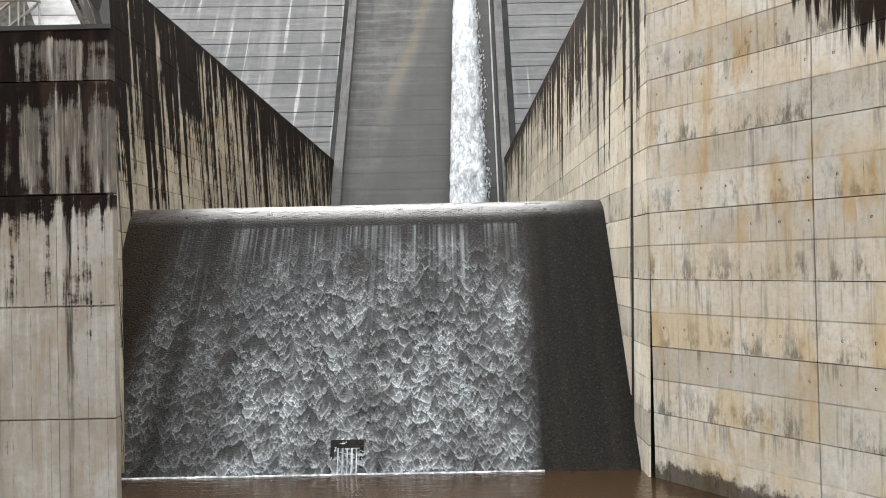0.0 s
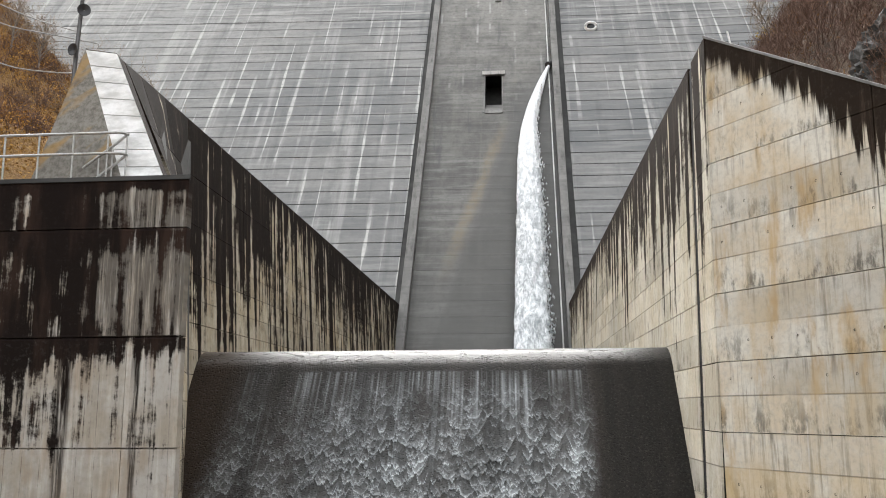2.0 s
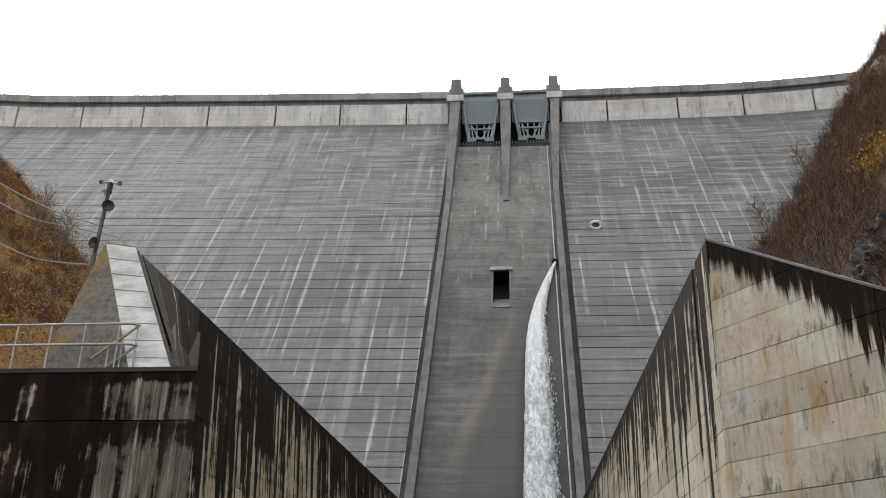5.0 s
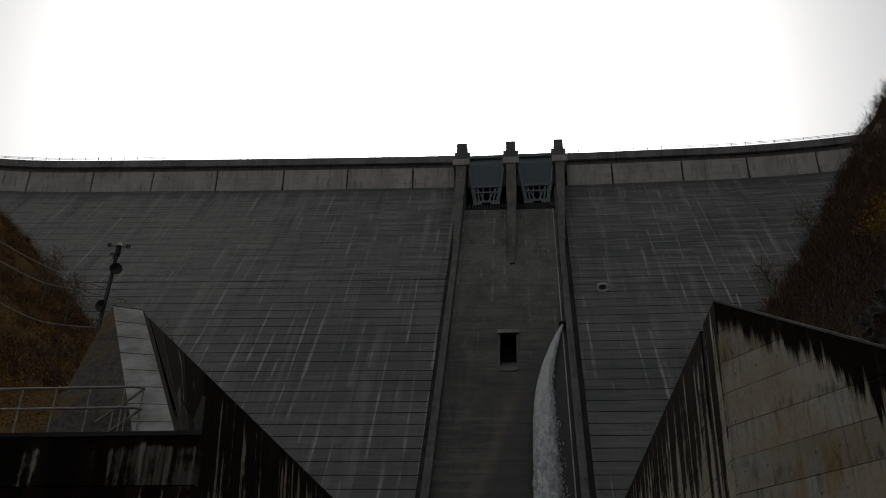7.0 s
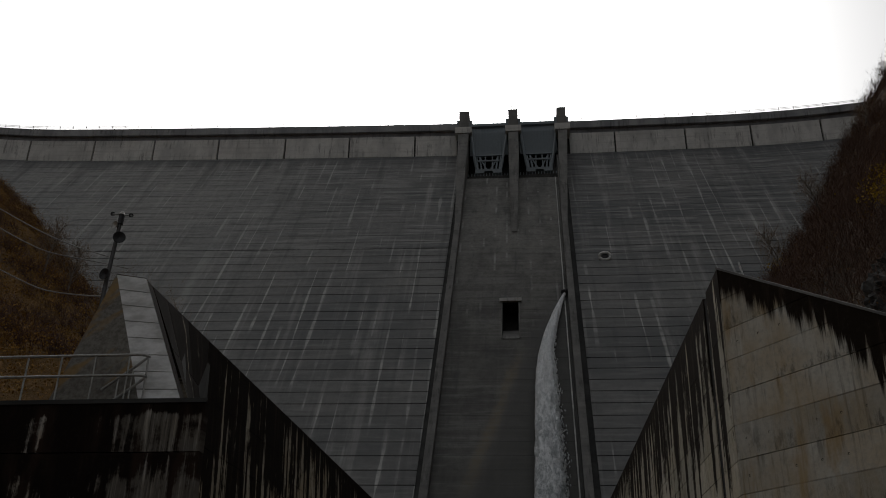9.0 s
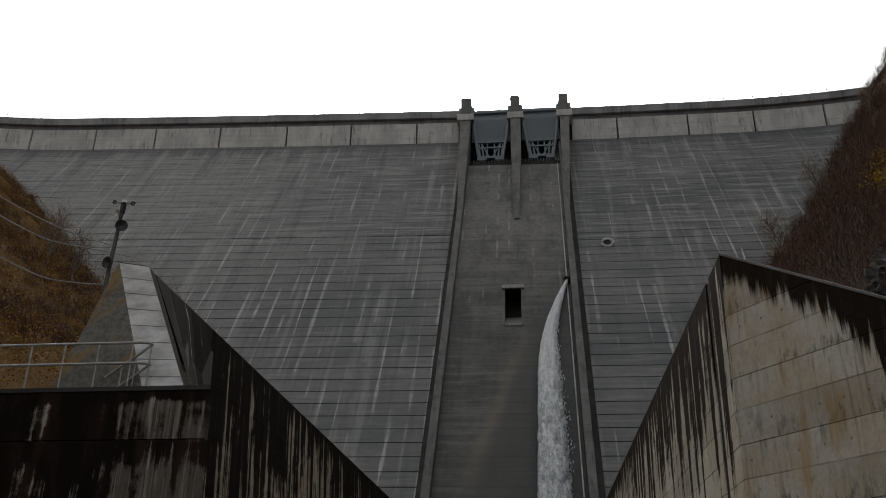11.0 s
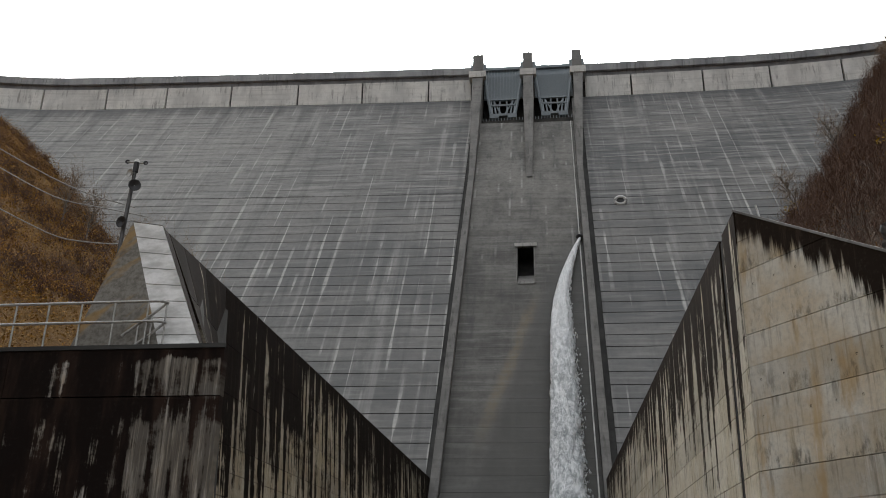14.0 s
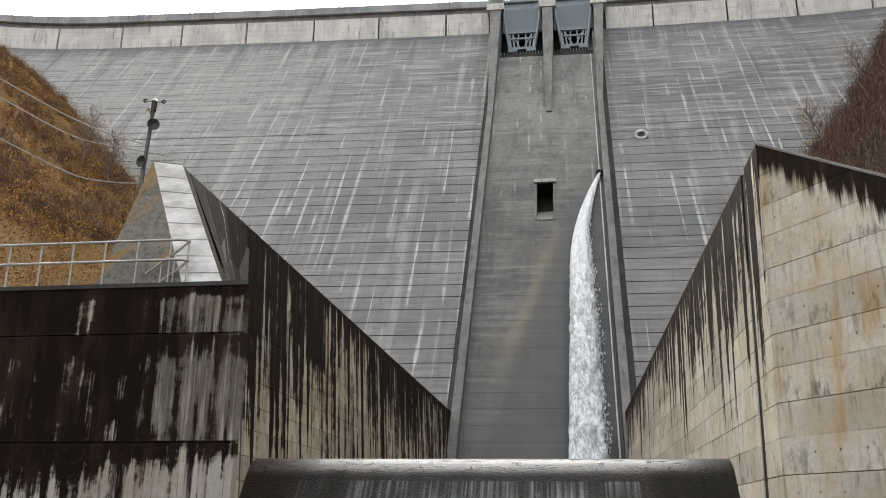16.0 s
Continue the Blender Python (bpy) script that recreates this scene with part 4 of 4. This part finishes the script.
fall.data.from_pydata(wv, [], wf)
fall.data.materials.append(M_FALL)
fall.data.shade_smooth()
fall.data.attributes.new("wet", "FLOAT", "POINT").data.foreach_set("value", flow.astype(np.float32).ravel())
layer = fall.data.attributes.new("foam", "FLOAT", "POINT")
layer.data.foreach_set("value", foam.astype(np.float32).ravel())
tagged(fall, "thin foaming sheet of water running down the weir", "water", kind="stuff")

# foam line where the sheet meets the pool
toe_y = PROFILE[13][0] - 0.765 * PROFILE[13][1]
ribbon = []
for x in span(XL + 1.0, XR - 2.4, 0.06):
    a = 0.05 + 0.09 * abs(noise.noise((x * 2.5, 0, 0))) + 0.03 * noise.noise((x * 11, 0, 0))
    ribbon.append([(x, toe_y - a - 0.02, 0.005), (x, toe_y - a * 0.4 - 0.02, 0.03 + 0.03 * abs(noise.noise((x * 5, 3, 0)))), (x, toe_y + 0.03, 0.02)])
v, f = sheet(ribbon)
tagged(obj("foam_line", v, f, M_JET, smooth=True), "thin white foam line at the foot of the weir", "foam", kind="stuff")

# drain hole low in the weir
drain = base("drain_hole", (-2.55, 20.6, 0.2), "small square drain hole at the weir foot", "drain")
dy = toe_y + 0.5
for x0, x1, z0, z1 in ((-2.99, -2.90, -0.1, 0.62), (-2.28, -2.19, -0.1, 0.62), (-2.99, -2.19, 0.55, 0.72)):
    part("frame", *prism([(toe_y - 0.03 + 0.765 * max(0, z0) - 0.05, z0), (toe_y - 0.08 + 0.765 * z1, z1), (dy + 0.3, z1), (dy + 0.3, z0)], "x", x0, x1), M_WET, drain)
part("hole", *prism([(toe_y - 0.06, -0.1), (toe_y - 0.06 + 0.42, 0.55), (dy, 0.55), (dy, -0.1)], "x", -2.90, -2.28), M_BLACK, drain, "black opening")
for n in range(5):
    xa = -2.80 + n * 0.11
    part("dribble", *tube([(xa, toe_y + 0.30, 0.55), (xa + 0.02, toe_y + 0.05, 0.25), (xa + 0.01, toe_y - 0.06, 0.0)], 0.018 + 0.008 * (n % 2), 5), M_JET, drain, "thin white trickle")

# pools
rows = [[(x, y, 0.0) for x in (-60, -20, -8, 0, 8, 20, 60)] for y in (-200, -60, -20, 0, 10, 16, 20.9)]
tagged(obj("pool", *sheet(rows), M_POOL), "brown still water below the weir", "water", kind="structure")
rows = [[(XL, 27.9, 6.6), (XR, 27.9, 6.6)], [(XL, 76.0, 6.6), (XR, 76.0, 6.6)]]
tagged(obj("basin_water", *sheet(rows), M_POOL), "water held in the stilling basin", "water", kind="structure")

# ---------------------------------------------------------------- the jet from the outlet pipe
jet_rows = []
K = 34
for i, h in enumerate(span(6.6, 43.5, 0.16)):
    u = (43.5 - h) / 36.9
    xl = 4.35 - 3.75 * (1 - (1 - min(1, u / 0.42)) ** 1.9) - 0.75 * max(0, u - 0.42) / 0.58
    xr = 4.75 - 2.05 * min(1, u / 0.25) ** 0.8 + 0.05 * max(0, u - 0.25)
    out = 0.3 + 1.5 * min(1, u * 2.0)
    cx, rx = (xl + xr) / 2, max(0.16, (xr - xl) / 2)
    cy = face_y(0, h) - out
    ry = min(0.9, 0.2 + rx * 0.5)
    ring_pts = []
    for k in range(K):
        a = 2 * math.pi * k / K
        c, s_ = math.cos(a), math.sin(a)
        px, py = cx + rx * c, cy + ry * s_
        n1 = noise.noise((px * 1.4, a * 1.2, h * 0.55)) * 0.30 + noise.noise((px * 3.2, a * 2.5, h * 1.5)) * 0.18
        edge = 1.0 if c > -0.3 else 0.25
        g = 1 + n1 * min(1, u * 3) * edge
        ring_pts.append((cx + rx * c * g, cy + ry * s_ * g, h))
    jet_rows.append(ring_pts + [ring_pts[0]])
v, f = sheet(jet_rows)
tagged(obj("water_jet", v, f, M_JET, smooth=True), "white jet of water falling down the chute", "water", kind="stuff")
drops, dfaces = [], []
for n in range(2600):
    h = rng.uniform(7, 40)
    u = (43.5 - h) / 36.9
    xr = 4.75 - 2.05 * min(1, u / 0.25) ** 0.8 + 0.05 * max(0, u - 0.25)
    x = xr - 0.25 + abs(rng.normal()) * 0.32 * min(1, u * 2)
    y = face_y(0, h) - 0.3 - 1.5 * min(1, u * 2) + rng.normal() * 0.3
    r = rng.uniform(0.03, 0.09)
    k = len(drops)
    drops += [(x - r, y, h), (x + r, y, h), (x, y - r, h), (x, y + r, h), (x, y, h + r * 2), (x, y, h - r * 2)]
    dfaces += [(k + a, k + b, k + c) for a, b, c in ((0, 2, 4), (2, 1, 4), (1, 3, 4), (3, 0, 4), (2, 0, 5), (1, 2, 5), (3, 1, 5), (0, 3, 5))]
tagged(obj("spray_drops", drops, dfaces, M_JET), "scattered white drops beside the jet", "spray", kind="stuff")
mouth = base("pipe_mouth", (4.55, face_y(0, 44), 44.0), "dark slanted pipe mouth spouting the jet", "pipe")
part("spout", *tube([(4.95, face_y(0, 44.2) + 0.3, 44.25), (4.4, face_y(0, 43.5) - 0.6, 43.5)], 0.34, 12), M_BLACK, mouth)

# ---------------------------------------------------------------- hillsides
def leaf_litter(name, a, b, c):
    m = Net(name)
    fine = m.noise(m.pos, 5.0, 7, 0.8)
    mid = m.noise(m.pos, 0.22, 4)
    col = m.mix(m.ramp(fine, 0.35, 0.65), a, b)
    col = m.mix(m.mul(m.ramp(mid, 0.45, 0.65), 0.7), col, c)
    return m.done(col, 0.95, fine, 1.0, 0.25, spec=0.1)


def twigs(name, a, b):
    m = Net(name)
    r = m.island()
    return m.done(m.mix(r, a, b), 0.9, spec=0.1)


M_SLOPE_L = leaf_litter("autumn_leaf_slope", (0.13, 0.07, 0.022), (0.25, 0.145, 0.045), (0.10, 0.06, 0.032))
M_SLOPE_R = leaf_litter("brown_scrub_slope", (0.055, 0.038, 0.028), (0.10, 0.064, 0.038), (0.06, 0.045, 0.036))
M_TWIG_R = twigs("reddish_bare_twigs", (0.075, 0.047, 0.037), (0.19, 0.125, 0.095))
M_TWIG_L = twigs("dry_orange_leaves", (0.15, 0.075, 0.024), (0.42, 0.235, 0.06))
M_TWIG_O = twigs("withered_leaves", (0.13, 0.065, 0.022), (0.24, 0.13, 0.045))
M_TWIG_P = twigs("pale_twigs", (0.20, 0.15, 0.11), (0.34, 0.27, 0.20))
M_CABLE = metal("grey_cable", (0.32, 0.31, 0.29), 0.6, 0.0)
M_YELLOW = twigs("yellow_leaves", (0.30, 0.18, 0.02), (0.46, 0.30, 0.04))
M_ROCK = plain_concrete("dark_rock", (0.03, 0.03, 0.028), (0.085, 0.082, 0.078), 1.3)
M_BARK = plain_concrete("grey_bark", (0.12, 0.10, 0.085), (0.22, 0.19, 0.16), 3.0)


def rough(x, y):
    return noise.noise((x * 0.06, y * 0.06, 1.0)) * 2.2 + noise.noise((x * 0.21, y * 0.21, 4.0)) * 0.9


def hill_right(x, y):
    return 4.0 + 1.50 * x - 2.5 * min(1.0, max(0.0, (x - 24) / 14)) - 0.15 * max(0.0, 112 - y) + rough(x, y)


def hill_left(x, y):
    return 3.1 - 0.83 * x - 0.12 * max(0.0, 104 - y) + rough(x, y)


def hill(name, fn, xs, ys, mat, label):
    rows = [[(x, y, max(-1.0, fn(x, y))) for x in xs] for y in ys]
    v, f = sheet(rows)
    return tagged(obj(name, v, f, mat, smooth=True), label, "hillside", kind="structure")


XS_R = [6.0 + 95 * (i / 60) ** 1.25 for i in range(61)]
hill("hillside_right", hill_right, XS_R, span(-40, 150, 2.2), M_SLOPE_R, "steep brown hillside of bare autumn scrub")
XS_L = [-11.5 - 150 * (i / 70) ** 1.25 for i in range(71)]
hill("hillside_left", hill_left, XS_L, span(-40, 150, 2.0), M_SLOPE_L, "steep hillside covered in orange fallen leaves")
rows = [[(x, y, -1.2 + 0.0008 * max(0, abs(x) - 60) ** 1.5 * 6 + 0.0004 * max(0, -60 - y) ** 1.6) for x in span(-600, 600, 60)] for y in span(-600, 600, 60)]
tagged(obj("ground", *sheet(rows), M_SLOPE_R, smooth=True), "brown valley ground with dry scrub", "ground", kind="structure")


def scatter(name, fn, count, xr, yr, mat, label, keep, bush):
    """Many small plants on a hillside, as one mesh of thin triangles."""
    verts, faces = [], []
    made = 0
    while made < count:
        x, y = rng.uniform(*xr), rng.uniform(*yr)
        if not keep(x, y):
            continue
        made += 1
        bush(verts, faces, x, y, fn(x, y))
    me = bpy.data.meshes.new(name)
    me.from_pydata([tuple(p) for p in verts], [], faces)
    me.materials.append(mat)
    return tagged(new(name, me), label, "shrubs", kind="stuff")


def twig(verts, faces, p0, p1, w):
    k = len(verts)
    verts += [p0 - np.array((w, 0, 0)), p0 + np.array((w, 0, 0)), p1]
    faces.append((k, k + 1, k + 2))


def bare_bush(verts, faces, x, y, zg, size=None, thick=1.0):
    """Stems that fork twice into fine crooked shoots."""
    s = size or rng.uniform(1.0, 2.6)
    for n in range(5):
        a, t = rng.uniform(0, 6.283), rng.uniform(0.15, 0.7)
        d = np.array((math.cos(a) * t, math.sin(a) * t - 0.1, 1.0))
        p0 = np.array((x + rng.normal() * 0.15 * s, y + rng.normal() * 0.15 * s, zg - 0.2))
        p1 = p0 + d * s * rng.uniform(0.5, 0.85)
        twig(verts, faces, p0, p1, 0.032 * thick)
        for q in range(5):
            b0 = p0 + (p1 - p0) * rng.uniform(0.25, 0.95)
            b1 = b0 + (d * 0.6 + rng.normal(size=3) * 0.6) * s * 0.4
            twig(verts, faces, b0, b1, 0.022 * thick)
            for r in range(4):
                c0 = b0 + (b1 - b0) * rng.uniform(0.2, 1.0)
                c1 = c0 + rng.normal(size=3) * 0.22 * s + np.array((0, 0, 0.12 * s))
                twig(verts, faces, c0, c1, 0.015 * thick)


def low_bush(verts, faces, x, y, zg):
    bare_bush(verts, faces, x, y, zg, rng.uniform(0.6, 1.5))


def leaf_patch(verts, faces, x, y, zg):
    """A handful of curled fallen leaves and short stalks."""
    for n in range(52):
        p = np.array((x + rng.normal() * 0.8, y + rng.normal() * 0.7, zg + rng.uniform(0.0, 0.5)))
        u, v = rng.normal(size=3) * 0.036, rng.normal(size=3) * 0.036
        k = len(verts)
        verts += [p - u, p + v, p + u, p - v * 0.8]
        faces.append((k, k + 1, k + 2, k + 3))


def leafy_bush(verts, faces, x, y, zg):
    for n in range(760):
        r = rng.normal(size=3) * np.array((0.85, 0.7, 0.42))
        p = np.array((x, y, zg + 0.9)) + r
        u, v = rng.normal(size=3) * 0.045, rng.normal(size=3) * 0.045
        k = len(verts)
        verts += [p - u, p + v, p + u, p - v]
        faces.append((k, k + 1, k + 2, k + 3))


def on_right(x, y):
    return x / y > 0.15 and face_y(x, hill_right(x, y)) > y - 1


def on_left(x, y):
    return x / y < -0.3 and face_y(x, hill_left(x, y)) > y - 1


def upper_left(x, y):
    return on_left(x, y) and hill_left(x, y) > 17 + 5 * noise.noise((x * 0.1, y * 0.1, 9.0)) + 0.05 * y


scatter("bare_scrub", hill_right, 2700, (8, 66), (34, 116), M_TWIG_R, "dense leafless reddish-brown scrub on the hillside", on_right, bare_bush)
scatter("orange_undergrowth", hill_right, 700, (8, 60), (34, 110), M_TWIG_O, "withered orange-brown leaves among the scrub", on_right, leaf_patch)
scatter("fallen_leaves", hill_left, 5600, (-80, -13), (26, 108), M_TWIG_L, "thick cover of fallen orange leaves on the hillside", on_left, leaf_patch)
scatter("bare_scrub", hill_left, 2400, (-90, -14), (30, 110), M_TWIG_R, "leafless reddish-brown bushes on the upper hillside", upper_left, low_bush)

for x, y in ((25.7, 56.6), (27.0, 57.5), (28.9, 92.5)):
    yb = base("yellow_bush", (x, y, hill_right(x, y)), "bush with bright yellow autumn leaves", "bush", "yellow bushes")
    v, f = [], []
    leafy_bush(v, f, x, y, hill_right(x, y))
    part("foliage", [tuple(p) for p in v], f, M_YELLOW, yb)
    v, f = [], []
    bare_bush(v, f, x, y, hill_right(x, y), 1.6)
    part("stems", [tuple(p) for p in v], f, M_BARK, yb)


def bare_tree(x, y, zg, h, lean=0.0):
    """Leafless tree: tapered trunk, forking limbs and fine twigs."""
    tree = base("bare_tree", (x, y, zg), "small leafless tree with fine pale twigs on the slope", "tree", "bare trees")
    top = Vector((x + lean * h, y, zg + h * 0.8))
    mid = Vector((x + lean * h * 0.3, y, zg + h * 0.4))
    part("trunk", *tube([(x, y, zg - 0.4), mid, top], 0.11, 7, 0.02), M_BARK, tree)
    v, f = [], []
    for n in range(16):
        u = 0.25 + 0.7 * n / 16
        p0 = Vector((x, y, zg)).lerp(top, u)
        a = n * 2.4
        d = Vector((math.cos(a) * 0.6, math.sin(a) * 0.6, 0.65)) * h * 0.42 * (1.1 - u * 0.6)
        p1 = p0 + d
        part("limb", *tube([p0, p0 + d * 0.5 + Vector((0, 0, 0.05 * h)), p1], 0.045, 5, 0.012), M_BARK, tree)
        for q in range(16):
            b0 = np.array(p0 + d * rng.uniform(0.2, 1.0))
            b1 = b0 + (np.array(d) * 0.3 + rng.normal(size=3) * 0.13 * h)
            twig(v, f, b0, b1, 0.016)
            for r in range(3):
                c0 = b0 + (b1 - b0) * rng.uniform(0.3, 1)
                twig(v, f, c0, c0 + rng.normal(size=3) * 0.07 * h, 0.011)
    part("crown", [tuple(p) for p in v], f, M_TWIG_P, tree, "fine leafless twigs")
    return tree


for x, y, h, lean in ((-31.0, 60.0, 9.2, 0.03), (-29.4, 62.0, 9.6, 0.08), (-32.6, 61.0, 8.8, 0.1), (-44.5, 70.0, 6.5, 0.1), (-43.0, 72.0, 6.0, 0.1), (27.5, 88.0, 6.5, -0.25), (34.0, 92.0, 6.5, -0.2), (44.5, 100.0, 6.0, 0.1), (33.5, 66.0, 6.0, 0.0)):
    bare_tree(x, y, (hill_right if x > 0 else hill_left)(x, y), h, lean)

# rocks on the right slope
def boulder(x, y, zg, r, seed):
    v, f = [], []
    n, k = 22, 32
    rows = []
    for i in range(n + 1):
        t = math.pi * i / n
        row = []
        for j in range(k + 1):
            a = 2 * math.pi * (j % k) / k
            d = Vector((math.sin(t) * math.cos(a), math.sin(t) * math.sin(a), math.cos(t)))
            g = r * (1 + 0.5 * noise.noise(d * 1.7 + Vector((seed, 0, 0))) + 0.3 * noise.noise(d * 4.5 + Vector((seed, 0, 0))) + 0.12 * noise.noise(d * 11 + Vector((seed, 0, 0))))
            row.append((x + d.x * g, y + d.y * g, zg + d.z * g * 1.2))
        rows.append(row)
    v, f = sheet(rows)
    return tagged(obj("boulder", v, f, M_ROCK), "dark weathered rock outcrop on the slope", "rock", "slope rocks")


for i, (x, y, r) in enumerate(((20.2, 46.7, 1.3), (21.2, 47.8, 1.1), (19.4, 46.0, 0.8))):
    boulder(x, y, hill_right(x, y) - 0.2, r, i * 3.1)

# leaning posts of an old fence beside the dam
for i, (x, z_, l) in enumerate(((22.6, 39.6, 1.6), (23.8, 42.2, 1.9), (24.4, 43.4, 1.2), (25.6, 45.2, 2.2))):
    y = face_y(x, z_) - 0.5
    post = base("fence_post", (x, y, z_), "pale leaning fence post beside the dam face", "post", "old fence posts")
    part("shaft", *tube([(x, y, z_ - 0.8), (x - 0.5 * l * 0.5, y - 0.1, z_ + l)], 0.11, 6), M_RAMP, post)

# ---------------------------------------------------------------- deck railing
rail = base("deck_railing", (-8.95, 18.85, BZ), "galvanised two-rail pipe railing on the deck", "railing")
RY = 18.85
for h in (0.72, 1.22):
    pts = [(-16.0, RY, BZ + h), (-9.15, RY, BZ + h)] + [(-9.15 + 0.2 * math.sin(a), RY + 0.2 - 0.2 * math.cos(a), BZ + h) for a in np.linspace(0.3, math.pi / 2, 5)] + [(-8.95, 19.0, BZ + h), (-9.25, 19.0, BZ + h - 0.25), (-10.0, 19.0, BZ + h - 0.8)]
    part("rail", *tube(pts, 0.034, 8), M_STEEL, rail)
for i in range(9):
    x = -9.35 - i * 0.84
    part("post", *tube([(x, RY, BZ), (x, RY, BZ + 1.22)], 0.024, 8), M_STEEL, rail)
for x, h in ((-8.96, 1.18), (-9.3, 0.95), (-9.62, 0.72)):
    part("post", *tube([(x, 19.0, BZ), (x, 19.0, BZ + h)], 0.022, 8), M_STEEL, rail)

# ---------------------------------------------------------------- pole with horns
pole = base("warning_pole", (-12.05, 22.0, 12.0), "slim steel pole with black warning horns and a wind sensor", "pole")
part("shaft", *tube([(-12.1, 22.0, 10.3), (-12.02, 22.0, 14.6), (-11.93, 22.0, 16.6)], 0.07, 8, 0.055), M_DARK, pole)


def horn(c, r, toward):
    c, d = Vector(c), Vector(toward).normalized()
    u = d.orthogonal().normalized()
    w = d.cross(u)
    rows = []
    for t, k in ((-0.34, 0.25), (-0.2, 0.35), (-0.08, 0.62), (0.0, 1.0), (-0.01, 0.92), (-0.1, 0.5), (-0.16, 0.05)):
        rows.append([c + d * t * r * 2.2 + (u * math.cos(a) + w * math.sin(a)) * r * k for a in np.linspace(0, 2 * math.pi, 19)])
    return sheet(rows)


part("horn", *horn((-11.77, 21.8, 15.98), 0.18, (0.5, -1, -0.1)), M_BLACK, pole, "black round warning horn", True)
part("horn", *horn((-12.02, 21.85, 16.42), 0.14, (-0.5, -1, 0.0)), M_STEEL, pole, "grey round warning horn", True)
part("horn", *horn((-12.02, 21.8, 14.82), 0.175, (-0.3, -1, -0.1)), M_BLACK, pole, "black round warning horn", True)
part("bracket", *tube([(-11.95, 22.0, 16.05), (-11.80, 21.85, 16.05)], 0.03, 6), M_BLACK, pole)
part("bracket", *tube([(-12.03, 22.0, 14.82), (-12.15, 21.85, 14.82)], 0.03, 6), M_BLACK, pole)
part("sensor_body", *tube([(-11.93, 22.0, 16.5), (-11.92, 22.0, 16.82)], 0.085, 10), M_BLACK, pole, "dark sensor housing")
arm = part("sensor_arm", *tube([(-12.22, 22.0, 16.86), (-11.60, 22.0, 16.78)], 0.025, 6), M_STEEL, pole)
for x, h in ((-12.2, 16.85), (-11.62, 16.78)):
    part("sensor_cup", *horn((x, 21.97, h), 0.07, (0.3, -1, 0)), M_BLACK, arm, smooth=True)
part("sensor_cap", *tube([(-11.92, 22.0, 16.82), (-11.92, 22.0, 16.93)], 0.10, 10, 0.05), M_RAMP, pole, "pale cap")

# ---------------------------------------------------------------- cables
for pts in (((-22.0, 26, 21.3), (-18.2, 26, 19.08), (-16.9, 26, 18.37), (-15.61, 26, 17.78), (-14.2, 26.6, 17.5)),
            ((-22.0, 26, 20.6), (-18.02, 26, 18.3), (-16.63, 26, 17.6), (-14.72, 26, 17.18), (-13.6, 26.3, 17.0)),
            ((-22.0, 26, 19.0), (-17.68, 26, 16.73), (-16.33, 26, 16.11), (-14.18, 26, 15.83), (-12.9, 25.0, 15.7))):
    fine = []
    for a, b in zip(pts, pts[1:]):
        fine += [Vector(a).lerp(Vector(b), t) for t in (0, 0.25, 0.5, 0.75)]
    fine.append(Vector(pts[-1]))
    for k in range(2):
        fine = [fine[0]] + [(fine[i - 1] + fine[i] * 2 + fine[i + 1]) / 4 for i in range(1, len(fine) - 1)] + [fine[-1]]
    tagged(obj("cable", *tube(fine, 0.022, 5), M_CABLE), "thin grey cable slung along the slope", "cable", "slung cables")
